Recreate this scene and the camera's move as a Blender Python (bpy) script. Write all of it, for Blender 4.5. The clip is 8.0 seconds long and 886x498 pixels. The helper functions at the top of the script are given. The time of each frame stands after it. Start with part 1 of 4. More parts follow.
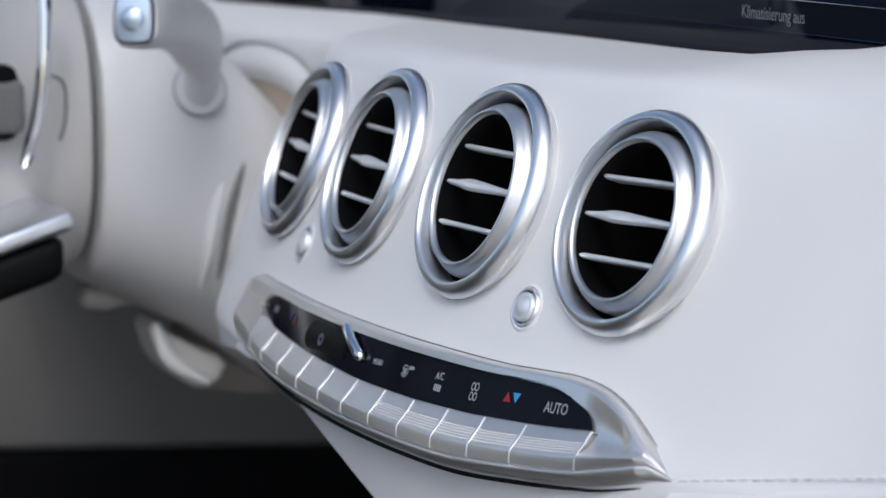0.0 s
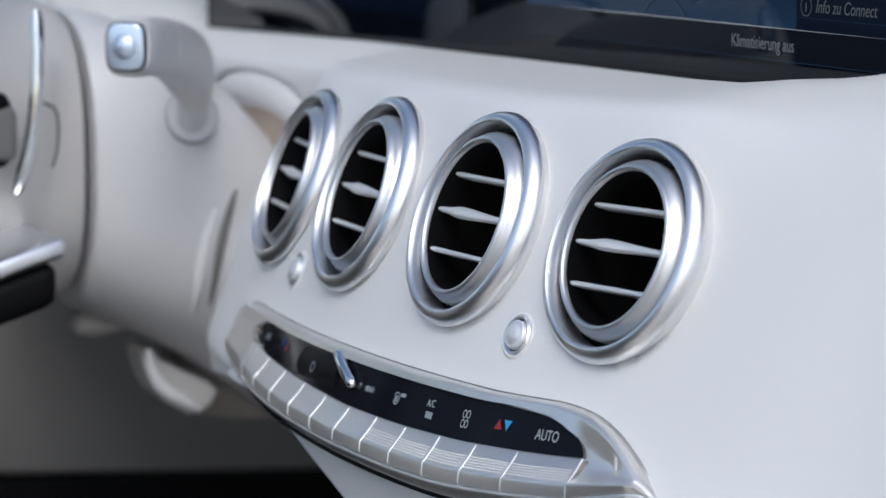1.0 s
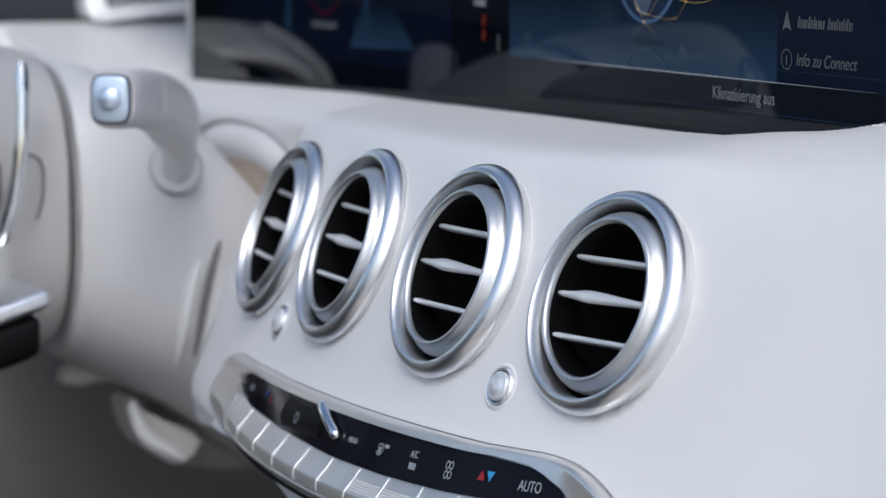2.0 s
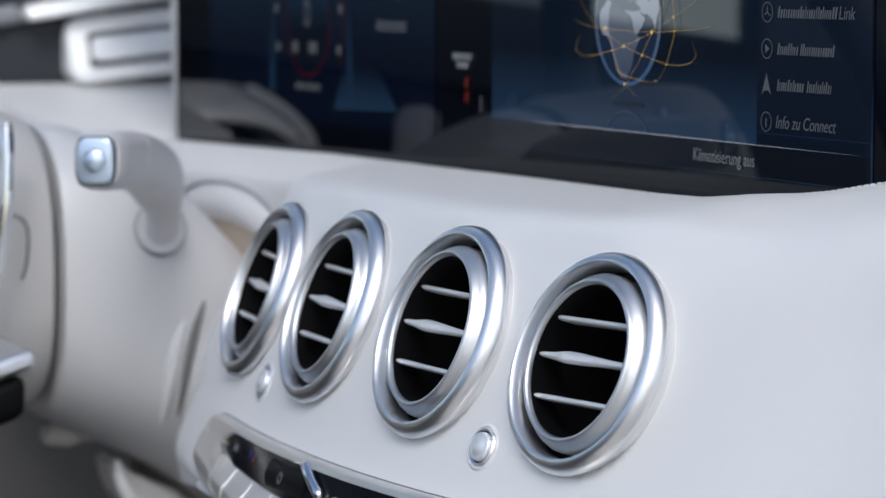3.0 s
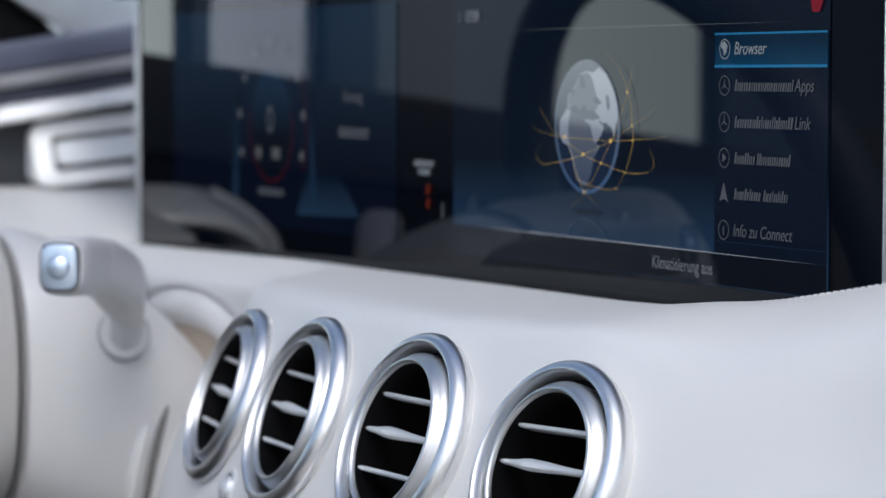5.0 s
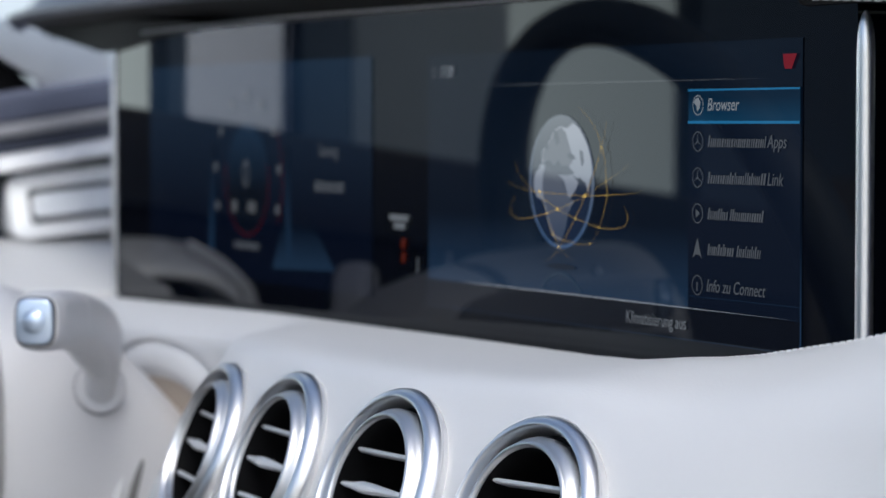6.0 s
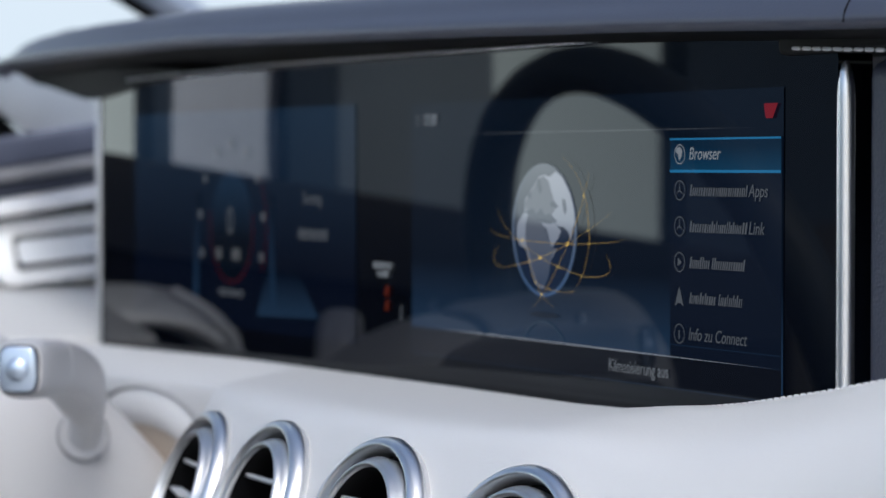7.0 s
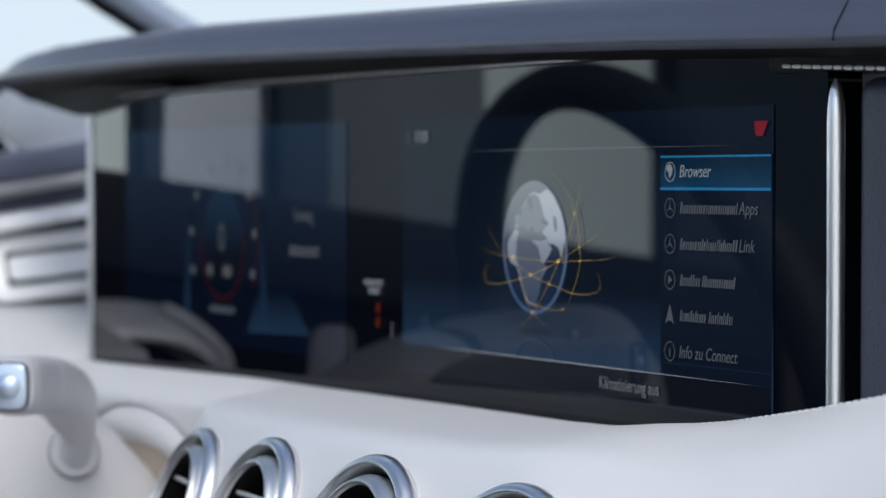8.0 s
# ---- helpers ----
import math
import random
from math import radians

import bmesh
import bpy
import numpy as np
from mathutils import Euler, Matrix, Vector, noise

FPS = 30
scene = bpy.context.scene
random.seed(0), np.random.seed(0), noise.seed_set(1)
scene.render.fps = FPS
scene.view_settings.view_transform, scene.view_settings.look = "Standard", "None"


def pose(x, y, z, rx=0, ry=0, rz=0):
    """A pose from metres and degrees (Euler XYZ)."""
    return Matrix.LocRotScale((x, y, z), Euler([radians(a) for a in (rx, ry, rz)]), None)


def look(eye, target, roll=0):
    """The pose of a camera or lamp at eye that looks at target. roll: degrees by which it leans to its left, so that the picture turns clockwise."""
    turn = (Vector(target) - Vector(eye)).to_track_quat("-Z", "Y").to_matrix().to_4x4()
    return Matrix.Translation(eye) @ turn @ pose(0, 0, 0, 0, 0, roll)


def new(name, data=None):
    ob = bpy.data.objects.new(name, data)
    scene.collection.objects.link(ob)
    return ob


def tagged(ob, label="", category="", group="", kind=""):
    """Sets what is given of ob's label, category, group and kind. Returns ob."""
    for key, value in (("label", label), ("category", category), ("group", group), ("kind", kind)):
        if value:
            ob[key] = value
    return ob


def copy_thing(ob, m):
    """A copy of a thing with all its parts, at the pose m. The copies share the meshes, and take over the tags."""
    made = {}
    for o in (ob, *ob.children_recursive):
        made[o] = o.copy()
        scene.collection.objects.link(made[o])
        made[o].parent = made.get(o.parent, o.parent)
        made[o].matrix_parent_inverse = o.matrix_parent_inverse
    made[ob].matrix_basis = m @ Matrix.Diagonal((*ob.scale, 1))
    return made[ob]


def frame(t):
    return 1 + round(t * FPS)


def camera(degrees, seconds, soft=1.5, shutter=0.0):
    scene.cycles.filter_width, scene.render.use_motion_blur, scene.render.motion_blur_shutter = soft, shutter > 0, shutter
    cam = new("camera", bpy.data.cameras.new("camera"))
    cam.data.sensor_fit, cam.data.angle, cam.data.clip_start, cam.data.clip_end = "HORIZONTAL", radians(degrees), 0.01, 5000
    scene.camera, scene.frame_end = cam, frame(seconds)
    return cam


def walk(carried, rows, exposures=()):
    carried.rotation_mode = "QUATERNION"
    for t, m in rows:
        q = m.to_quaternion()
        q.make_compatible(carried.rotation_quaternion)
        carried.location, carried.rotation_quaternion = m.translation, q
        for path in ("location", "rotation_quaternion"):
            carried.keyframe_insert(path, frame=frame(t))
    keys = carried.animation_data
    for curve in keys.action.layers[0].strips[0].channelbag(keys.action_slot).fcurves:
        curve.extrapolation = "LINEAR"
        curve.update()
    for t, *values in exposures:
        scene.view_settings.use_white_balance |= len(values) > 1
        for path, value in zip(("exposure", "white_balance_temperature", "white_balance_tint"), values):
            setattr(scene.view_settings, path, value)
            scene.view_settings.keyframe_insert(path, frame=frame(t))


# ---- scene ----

cam = camera(18.55, 8.0, soft=1.5)
cam.data.dof.use_dof = True
cam.data.dof.focus_distance = 0.945
cam.data.dof.aperture_fstop = 12.5
ROWS = [
    (0.0, 0.9219, -0.5188, 0.9832, 65.613, -8.455),
    (0.5, 0.9236, -0.5198, 0.9844, 65.535, -8.279),
    (1.0, 0.9252, -0.5208, 0.9857, 65.402, -7.982),
    (1.5, 0.9272, -0.5216, 0.9868, 65.236, -7.527),
    (3.0, 0.9358, -0.5237, 0.9894, 64.777, -5.736),
    (3.5, 0.9384, -0.5245, 0.9904, 64.624, -5.136),
    (4.0, 0.9404, -0.5253, 0.9916, 64.464, -4.606),
    (4.5, 0.9423, -0.5258, 0.9929, 64.272, -4.166),
    (6.0, 0.9471, -0.5263, 0.9969, 63.562, -2.675),
    (6.5, 0.9485, -0.5259, 0.9980, 63.412, -2.165),
    (7.0, 0.9495, -0.5253, 0.9989, 63.306, -1.758),
    (7.5, 0.9499, -0.5248, 0.9995, 63.227, -1.532),
    (8.0, 0.9500, -0.5245, 1.0000, 63.160, -1.450),
]
walk(cam, [(t, pose(x, y, z, 90 + pitch, 0, yaw)) for t, x, y, z, yaw, pitch in ROWS],
     [(0.0, 0.42, 5900, 7), (8.0, 0.42, 5900, 7)])

# ---- world, sun, exposure ----
world = bpy.data.worlds.new("world")
scene.world = world
world.use_nodes = True
wn = world.node_tree.nodes
wl = world.node_tree.links
sky = wn.new("ShaderNodeTexSky")
sky.sky_type = "NISHITA"
sky.sun_disc = False
sky.sun_elevation = radians(49)
sky.sun_rotation = radians(119)
sky.dust_density = 3.5
sky.air_density = 1.0
wn["Background"].inputs["Strength"].default_value = 0.12
wl.new(sky.outputs[0], wn["Background"].inputs["Color"])
sun = new("sun", bpy.data.lights.new("sun", "SUN"))
sun.data.energy = 1.2
sun.data.angle = radians(20)
sun.data.color = (1.0, 0.97, 0.93)
sun.matrix_world = look((2.35, -1.3, 3.2), (0, 0, 0.2))


# ---- materials ----
def material(name, colour, rough=0.5, metal=0.0, grain=0.0, scale=400.0, vary=0.06, blotch=12.0, coat=0.0, spec=0.5):
    m = bpy.data.materials.new(name)
    m.use_nodes = True
    n, l = m.node_tree.nodes, m.node_tree.links
    b = n["Principled BSDF"]
    b.inputs["Metallic"].default_value = metal
    b.inputs["Roughness"].default_value = rough
    b.inputs["Specular IOR Level"].default_value = spec
    b.inputs["Coat Weight"].default_value = coat
    tc = n.new("ShaderNodeTexCoord")
    big = n.new("ShaderNodeTexNoise")
    big.inputs["Scale"].default_value = blotch
    big.inputs["Detail"].default_value = 4
    l.new(tc.outputs["Object"], big.inputs["Vector"])
    ramp = n.new("ShaderNodeMapRange")
    ramp.inputs["To Min"].default_value = 1 - vary
    ramp.inputs["To Max"].default_value = 1 + vary
    l.new(big.outputs["Fac"], ramp.inputs["Value"])
    mul = n.new("ShaderNodeVectorMath")
    mul.operation = "SCALE"
    mul.inputs[0].default_value = colour
    l.new(ramp.outputs[0], mul.inputs["Scale"])
    l.new(mul.outputs[0], b.inputs["Base Color"])
    rr = n.new("ShaderNodeMapRange")
    rr.inputs["To Min"].default_value = max(0.02, rough * 0.88)
    rr.inputs["To Max"].default_value = min(1.0, rough * 1.12)
    l.new(big.outputs["Fac"], rr.inputs["Value"])
    l.new(rr.outputs[0], b.inputs["Roughness"])
    if grain:
        fine = n.new("ShaderNodeTexVoronoi")
        fine.inputs["Scale"].default_value = scale
        l.new(tc.outputs["Object"], fine.inputs["Vector"])
        bump = n.new("ShaderNodeBump")
        bump.inputs["Strength"].default_value = grain
        bump.inputs["Distance"].default_value = 0.0004
        l.new(fine.outputs["Distance"], bump.inputs["Height"])
        l.new(bump.outputs[0], b.inputs["Normal"])
    return m


def glowing(name, colour, power, rough=0.02):
    """A surface with its own glow: lit picture elements behind polished glass, and the backdrops."""
    m = bpy.data.materials.new(name)
    m.use_nodes = True
    b = m.node_tree.nodes["Principled BSDF"]
    b.inputs["Base Color"].default_value = (0.002, 0.003, 0.006, 1)
    b.inputs["Roughness"].default_value = rough
    b.inputs["Specular IOR Level"].default_value = 0.15
    b.inputs["Specular Tint"].default_value = (0.90, 1.0, 1.10, 1)
    b.inputs["Emission Color"].default_value = (*colour, 1)
    b.inputs["Emission Strength"].default_value = power
    return m


def display_glow(name, low, high, z0, z1, power):
    """A display's own picture: a colour that runs from low (at height z0) to high (at z1)."""
    m = glowing(name, low, power)
    n, l = m.node_tree.nodes, m.node_tree.links
    tc, sep = n.new("ShaderNodeTexCoord"), n.new("ShaderNodeSeparateXYZ")
    l.new(tc.outputs["Object"], sep.inputs[0])
    mr = n.new("ShaderNodeMapRange")
    mr.inputs["From Min"].default_value, mr.inputs["From Max"].default_value = z0, z1
    l.new(sep.outputs["Z"], mr.inputs["Value"])
    ramp = n.new("ShaderNodeValToRGB")
    ramp.color_ramp.elements[0].color = (*low, 1)
    ramp.color_ramp.elements[1].color = (*high, 1)
    l.new(mr.outputs[0], ramp.inputs[0])
    l.new(ramp.outputs[0], n["Principled BSDF"].inputs["Emission Color"])
    return m


LEATHER = material("white_leather", (0.695, 0.692, 0.690), 0.42, grain=0.09, scale=900, vary=0.015, blotch=9)
CREAM = material("cream_leather", (0.585, 0.565, 0.545), 0.5, grain=0.2, scale=800, vary=0.02)
THREAD = material("white_thread", (0.70, 0.70, 0.71), 0.7, vary=0.05, blotch=300)
NAVY = material("dark_leather", (0.060, 0.068, 0.100), 0.42, grain=0.12, scale=1100, vary=0.05)
SATIN = material("satin_silver", (0.88, 0.885, 0.90), 0.31, 1.0, vary=0.02, blotch=60)
SATIN_SOFT = material("matt_silver", (0.80, 0.81, 0.82), 0.42, 1.0, vary=0.03, blotch=60)
KEY_SILVER = material("silver_paint", (0.77, 0.75, 0.725), 0.30, 0.82, vary=0.02, blotch=60)
RING = material("brushed_aluminium", (0.86, 0.855, 0.855), 0.33, 1.0, vary=0.02, blotch=60)
RING_SOFT = material("fine_satin_aluminium", (0.70, 0.70, 0.705), 0.40, 1.0, vary=0.03, blotch=60)
VANE = material("silver_lacquer", (0.78, 0.78, 0.79), 0.38, 0.55, vary=0.02, blotch=80)
CHROME_BLUE = material("blue_silver_lacquer", (0.62, 0.71, 0.84), 0.26, 0.7, vary=0.01)
# brown shade of the column hollow as a colour; the collar seam shares it
TAN = material("tan_shade_and_seam", (0.42, 0.355, 0.29), 0.6, grain=0.3, scale=700, vary=0.06)
CHROME = material("polished_chrome", (0.88, 0.89, 0.91), 0.07, 1.0, vary=0.01)
SHELL = material("cream_plastic", (0.640, 0.632, 0.638), 0.4, grain=0.05, scale=1500, vary=0.02)
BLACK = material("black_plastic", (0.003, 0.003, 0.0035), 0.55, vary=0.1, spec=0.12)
BLACK_GLOSS = material("black_glass", (0.002, 0.003, 0.006), 0.02, vary=0.05, spec=0.15)
BLACK_GLOSS.node_tree.nodes["Principled BSDF"].inputs["Specular Tint"].default_value = (0.90, 1.0, 1.10, 1)
GLASS_STRIP = material("dark_glass_strip", (0.005, 0.005, 0.008), 0.12, vary=0.05, spec=0.09)
CARPET = material("dark_carpet", (0.004, 0.004, 0.005), 0.95, grain=0.8, scale=500, vary=0.25, blotch=60, spec=0.08)
GREY = material("grey_panel", (0.165, 0.160, 0.155), 0.7, grain=0.2, scale=600, vary=0.08)
LINER = material("headliner", (0.25, 0.25, 0.26), 0.9, grain=0.3, scale=900, vary=0.05)
ASPHALT = material("pale_concrete", (0.40, 0.38, 0.355), 0.9, grain=0.8, scale=120, vary=0.2, blotch=2)
LAMP_GLASS = material("frosted_white", (0.8, 0.82, 0.84), 0.25, vary=0.04, blotch=80)
PALE_SILVER = material("pale_silver_paint", (0.92, 0.92, 0.92), 0.28, 0.1, vary=0.02)
DARK = material("black_leather", (0.024, 0.027, 0.034), 0.5, grain=0.3, scale=700, vary=0.1)
BLUE_GREY = material("blue_grey_leather", (0.085, 0.095, 0.14), 0.45, grain=0.3, scale=800, vary=0.06)
STITCHED = material("grey_stitching", (0.28, 0.28, 0.30), 0.7, grain=0.6, scale=350, vary=0.08)
SAND = material("beige_bounce", (0.46, 0.43, 0.39), 0.9, grain=0.6, scale=400, vary=0.08)
PILLAR_DARK = material("slate_trim", (0.16, 0.215, 0.28), 0.7, grain=0.2, scale=900, vary=0.05)
PILLAR = material("blue_grey_cloth", (0.30, 0.34, 0.42), 0.8, grain=0.2, scale=900, vary=0.05)
PAINT = material("dark_body_paint", (0.07, 0.08, 0.1), 0.2, vary=0.03, coat=0.5)


# ---- makers ----
def finish(bm, name, mat, smooth=True, flat=40):
    bmesh.ops.recalc_face_normals(bm, faces=bm.faces[:])
    me = bpy.data.meshes.new(name)
    bm.to_mesh(me)
    bm.free()
    if smooth:
        me.polygons.foreach_set("use_smooth", [True] * len(me.polygons))
        me.set_sharp_from_angle(angle=radians(flat))
    if mat:
        me.materials.append(mat)
    return me


def thing(name, label, category, group="", kind="", at=(0, 0, 0)):
    ob = new(name)
    ob.empty_display_size = 0.02
    ob.matrix_world = Matrix.Translation(at)
    return tagged(ob, label, category, group, kind)


def part(name, bm, mat, parent, label="", smooth=True, flat=40):
    ob = new(name, finish(bm, name, mat, smooth, flat))
    ob.parent = parent
    base = Matrix.Identity(4)
    p = parent
    while p:
        base = p.matrix_parent_inverse @ p.matrix_basis @ base
        p = p.parent
    ob.matrix_parent_inverse = base.inverted()
    return tagged(ob, label)


def solo(name, bm, mat, label, category, kind="", group="", smooth=True, flat=40):
    return tagged(new(name, finish(bm, name, mat, smooth, flat)), label, category, group, kind)


def strip_mesh(rows, closed=False, caps=False, bm=None):
    """Quads between rows of points (each row as long as the others)."""
    bm = bm or bmesh.new()
    vs = [[bm.verts.new(p) for p in r] for r in rows]
    n = len(rows[0])
    for a, b in zip(vs, vs[1:]):
        for i in range(n if closed else n - 1):
            j = (i + 1) % n
            bm.faces.new((a[i], a[j], b[j], b[i]))
    if caps and closed:
        bm.faces.new(vs[0])
        bm.faces.new(list(reversed(vs[-1])))
    return bm


def spline(knots, n):
    """n points evenly along a smooth curve through the knots."""
    k = [Vector(p) for p in knots]
    k = [2 * k[0] - k[1]] + k + [2 * k[-1] - k[-2]]
    out = []
    m = len(k) - 3
    for i in range(n):
        s = i / (n - 1) * m
        j = min(int(s), m - 1)
        u = s - j
        a, b, c, d = k[j:j + 4]
        out.append(0.5 * (2 * b + (c - a) * u + (2 * a - 5 * b + 4 * c - d) * u * u + (3 * b - a - 3 * c + d) * u ** 3))
    return out


def tube(path, radius, segs=10, squash=1.0, up=(0, 0, 1), bm=None):
    """A tube along path; radius is a number or one for each point."""
    path = [Vector(p) for p in path]
    rows = []
    for i, p in enumerate(path):
        d = (path[min(i + 1, len(path) - 1)] - path[max(i - 1, 0)]).normalized()
        side = d.cross(Vector(up))
        side = side.normalized() if side.length > 1e-6 else Vector((1, 0, 0))
        top = side.cross(d)
        r = radius[i] if isinstance(radius, (list, tuple)) else radius
        rows.append([p + r * (math.cos(a) * side + squash * math.sin(a) * top) for a in (math.tau * s / segs for s in range(segs))])
    return strip_mesh(rows, True, True, bm)


def revolve(profile, segs=64, m=None, closed=False):
    """A profile of (radius, height) turned about local z."""
    rows = [[Vector((r * math.cos(a), r * math.sin(a), h)) for a in (math.tau * s / segs for s in range(segs))] for r, h in profile]
    if closed:
        rows.append(rows[0])
    bm = strip_mesh(rows, True)
    bmesh.ops.remove_doubles(bm, verts=bm.verts[:], dist=1e-6)
    if m is not None:
        bm.transform(m)
    return bm


def block(x0, x1, y0, y1, z0, z1, bevel=0.0, segs=3, bm=None):
    own = bm is None
    bm = bm or bmesh.new()
    vs = [bm.verts.new((x, y, z)) for x in (x0, x1) for y in (y0, y1) for z in (z0, z1)]
    for f in ((0, 1, 3, 2), (4, 6, 7, 5), (0, 4, 5, 1), (2, 3, 7, 6), (0, 2, 6, 4), (1, 5, 7, 3)):
        bm.faces.new([vs[i] for i in f])
    if bevel and own:
        bmesh.ops.bevel(bm, geom=bm.edges[:], offset=bevel, segments=segs, profile=0.5, affect="EDGES")
    return bm


def outline_plate(points, thick, direction, bevel=0.0):
    """A flat plate from an outline, thick along direction."""
    bm = bmesh.new()
    d = Vector(direction) * thick
    a = [bm.verts.new(p) for p in points]
    b = [bm.verts.new(Vector(p) + d) for p in points]
    n = len(a)
    bm.faces.new(a)
    bm.faces.new(list(reversed(b)))
    for i in range(n):
        bm.faces.new((a[i], b[i], b[(i + 1) % n], a[(i + 1) % n]))
    return bm


def interp(x, xs, ys):
    return float(np.interp(x, xs, ys))


# ---- the dashboard's form ----
TILT_FACE = 0.404                       # the vent face leans back


def yface(x, z):
    """The leather face round the vents, bowed in plan."""
    k = 0.75 if x > 0 else 0.55
    y = -0.110 + k * x * x
    if x < -0.195:
        y += 4.0 * (x + 0.195) ** 2
    lim = -0.048
    if y > lim - 0.02:
        y = lim - 0.02 * math.exp(-(y - lim + 0.02) / 0.02)
    return y - TILT_FACE * (0.8596 - z)


def edge(x):
    """The stitched upper edge in front of the display."""
    z = interp(x, (-0.80, -0.494, -0.28, -0.065, 0.04, 0.096, 0.1235, 0.16, 0.211, 0.248, 0.30, 0.42),
               (0.893, 0.8984, 0.9037, 0.9065, 0.9075, 0.9093, 0.912, 0.9163, 0.9245, 0.9314, 0.941, 0.955))
    y = -0.012
    return y, z


def low_edge(x):
    return interp(x, (-0.80, -0.20, -0.13, -0.074, -0.0475, -0.0115, 0.045, 0.1075, 0.226, 0.45), (0.762, 0.764, 0.774, 0.772, 0.766, 0.755, 0.735, 0.712, 0.68, 0.64))


def dash_profile(x):
    ye, ze = edge(x)
    zb = low_edge(x)
    zt = ze - 0.0115 if ze < 0.9085 else 0.897 + 0.6 * (ze - 0.9085)
    knots = [(x, ye + 0.020, ze - 0.010), (x, ye + 0.006, ze - 0.0015), (x, ye - 0.002, ze), (x, ye - 0.018, ze + 0.0012)]
    yt = yface(x, zt)
    roll = [(x, ye - 0.018, ze + 0.0012), (x, yt + 0.026, zt + 0.0105 + 0.15 * max(0.0, ze - 0.9085)), (x, yt + 0.008, zt + 0.0065), (x, yt, zt - 0.004)]
    u = min(1.0, max(0.0, (x - 0.125) / 0.085))
    u = u * u * (3 - 2 * u)
    foot = Vector((x, yface(x, 0.884), 0.884))
    head = Vector((x, ye - 0.002, ze))
    knots.pop()
    for f, p in zip((0.16, 0.42, 0.66, 0.88), roll):
        q = head.lerp(foot, f) + Vector((0, -0.0075, 0.004)) * math.sin(math.pi * f) * (1.0 if ze > 0.9 else 0)
        knots.append(tuple(Vector(p).lerp(q, u)))
    for z in (0.875, 0.84, 0.80, 0.78):
        knots.append((x, yface(x, z), z))
    for f in (0.4, 0.75, 1.0):
        z = 0.775 + f * (zb - 0.775)
        knots.append((x, yface(x, 0.775) + 0.002 + 0.15 * (0.775 - z), z))
    t = min(1.0, max(0.0, (-0.172 - x) / 0.066))
    if t > 0:
        t = t * t * (3 - 2 * t)
        hollow = knots[:3] + [(x, ye - 0.009, ze - 0.0022), (x, ye - 0.017, ze - 0.0060), (x, ye - 0.023, ze - 0.0100), (x, ye - 0.027, ze - 0.0150), (x, -0.042, 0.868)] + knots[8:]
        knots = [tuple(Vector(a).lerp(Vector(b), t)) for a, b in zip(knots, hollow)]
    return spline(knots, 180)


VENTS = [(-0.1340, 0.8563), (-0.0405, 0.8596), (0.0540, 0.8608), (0.1423, 0.8598)]
VENT_SIZE = (1.0, 1.025, 1.035, 1.0)
VENT_TURN = (1.5, 0.0, -1.5, -3.5)      # each vent's own turn about the upright, degrees


def face_frame(x, z):
    """Place and axes on the vent face: local x along, y up, z outwards."""
    p = Vector((x, yface(x, z), z))
    tx = (Vector((x + 0.004, yface(x + 0.004, z), z)) - Vector((x - 0.004, yface(x - 0.004, z), z))).normalized()
    ty = Vector((0, TILT_FACE, 1)).normalized()
    n = tx.cross(ty).normalized()
    ty = n.cross(tx).normalized()
    m = Matrix((tx, ty, n)).transposed().to_4x4()
    m.translation = p
    return m


dashboard = thing("dashboard", "white leather dashboard with bowed face and stitched edges", "dashboard", kind="structure")
NX = 760
rows = [dash_profile(-0.72 + 1.14 * i / (NX - 1)) for i in range(NX)]
bm = strip_mesh(rows)
holes = [face_frame(x, z).inverted() for x, z in VENTS]
doomed = []
for f in bm.faces:
    c = f.calc_center_median()
    for inv in holes:
        q = inv @ c
        if abs(q.z) < 0.02 and math.hypot(q.x, q.y) < 0.0366:
            doomed.append(f)
            break
    if abs((c.x + 0.352) / 0.0960) ** 2.2 + abs((c.z - 0.840) / 0.0455) ** 2.2 < 1 and c.z > 0.815:
        doomed.append(f)
bmesh.ops.delete(bm, geom=list(dict.fromkeys(doomed)), context="FACES")
panel = part("leather_panel", bm, LEATHER, dashboard, "smooth white leather", flat=60)
mod = panel.modifiers.new("thickness", "SOLIDIFY")
mod.thickness, mod.offset = 0.003, -1.0

# stitches along the edge in front of the display
def stitch_row(parent, path, length, gap, radius, mat, name="stitch"):
    """Stitches along a path; each is a small raised thread."""
    path = [Vector(p) for p in path]
    dist = [0.0]
    for a, b in zip(path, path[1:]):
        dist.append(dist[-1] + (b - a).length)
    def at(s):
        for i in range(len(path) - 1):
            if s <= dist[i + 1]:
                return path[i].lerp(path[i + 1], (s - dist[i]) / (dist[i + 1] - dist[i]))
        return path[-1]
    s = 0.0
    while s + length < dist[-1]:
        a, c = at(s), at(s + length)
        m = (a + c) / 2
        part(name, tube([a, a.lerp(m, 0.4), m, c.lerp(m, 0.4), c], [radius * 0.5, radius * 0.95, radius, radius * 0.95, radius * 0.5], 6), mat, parent)
        s += length + gap

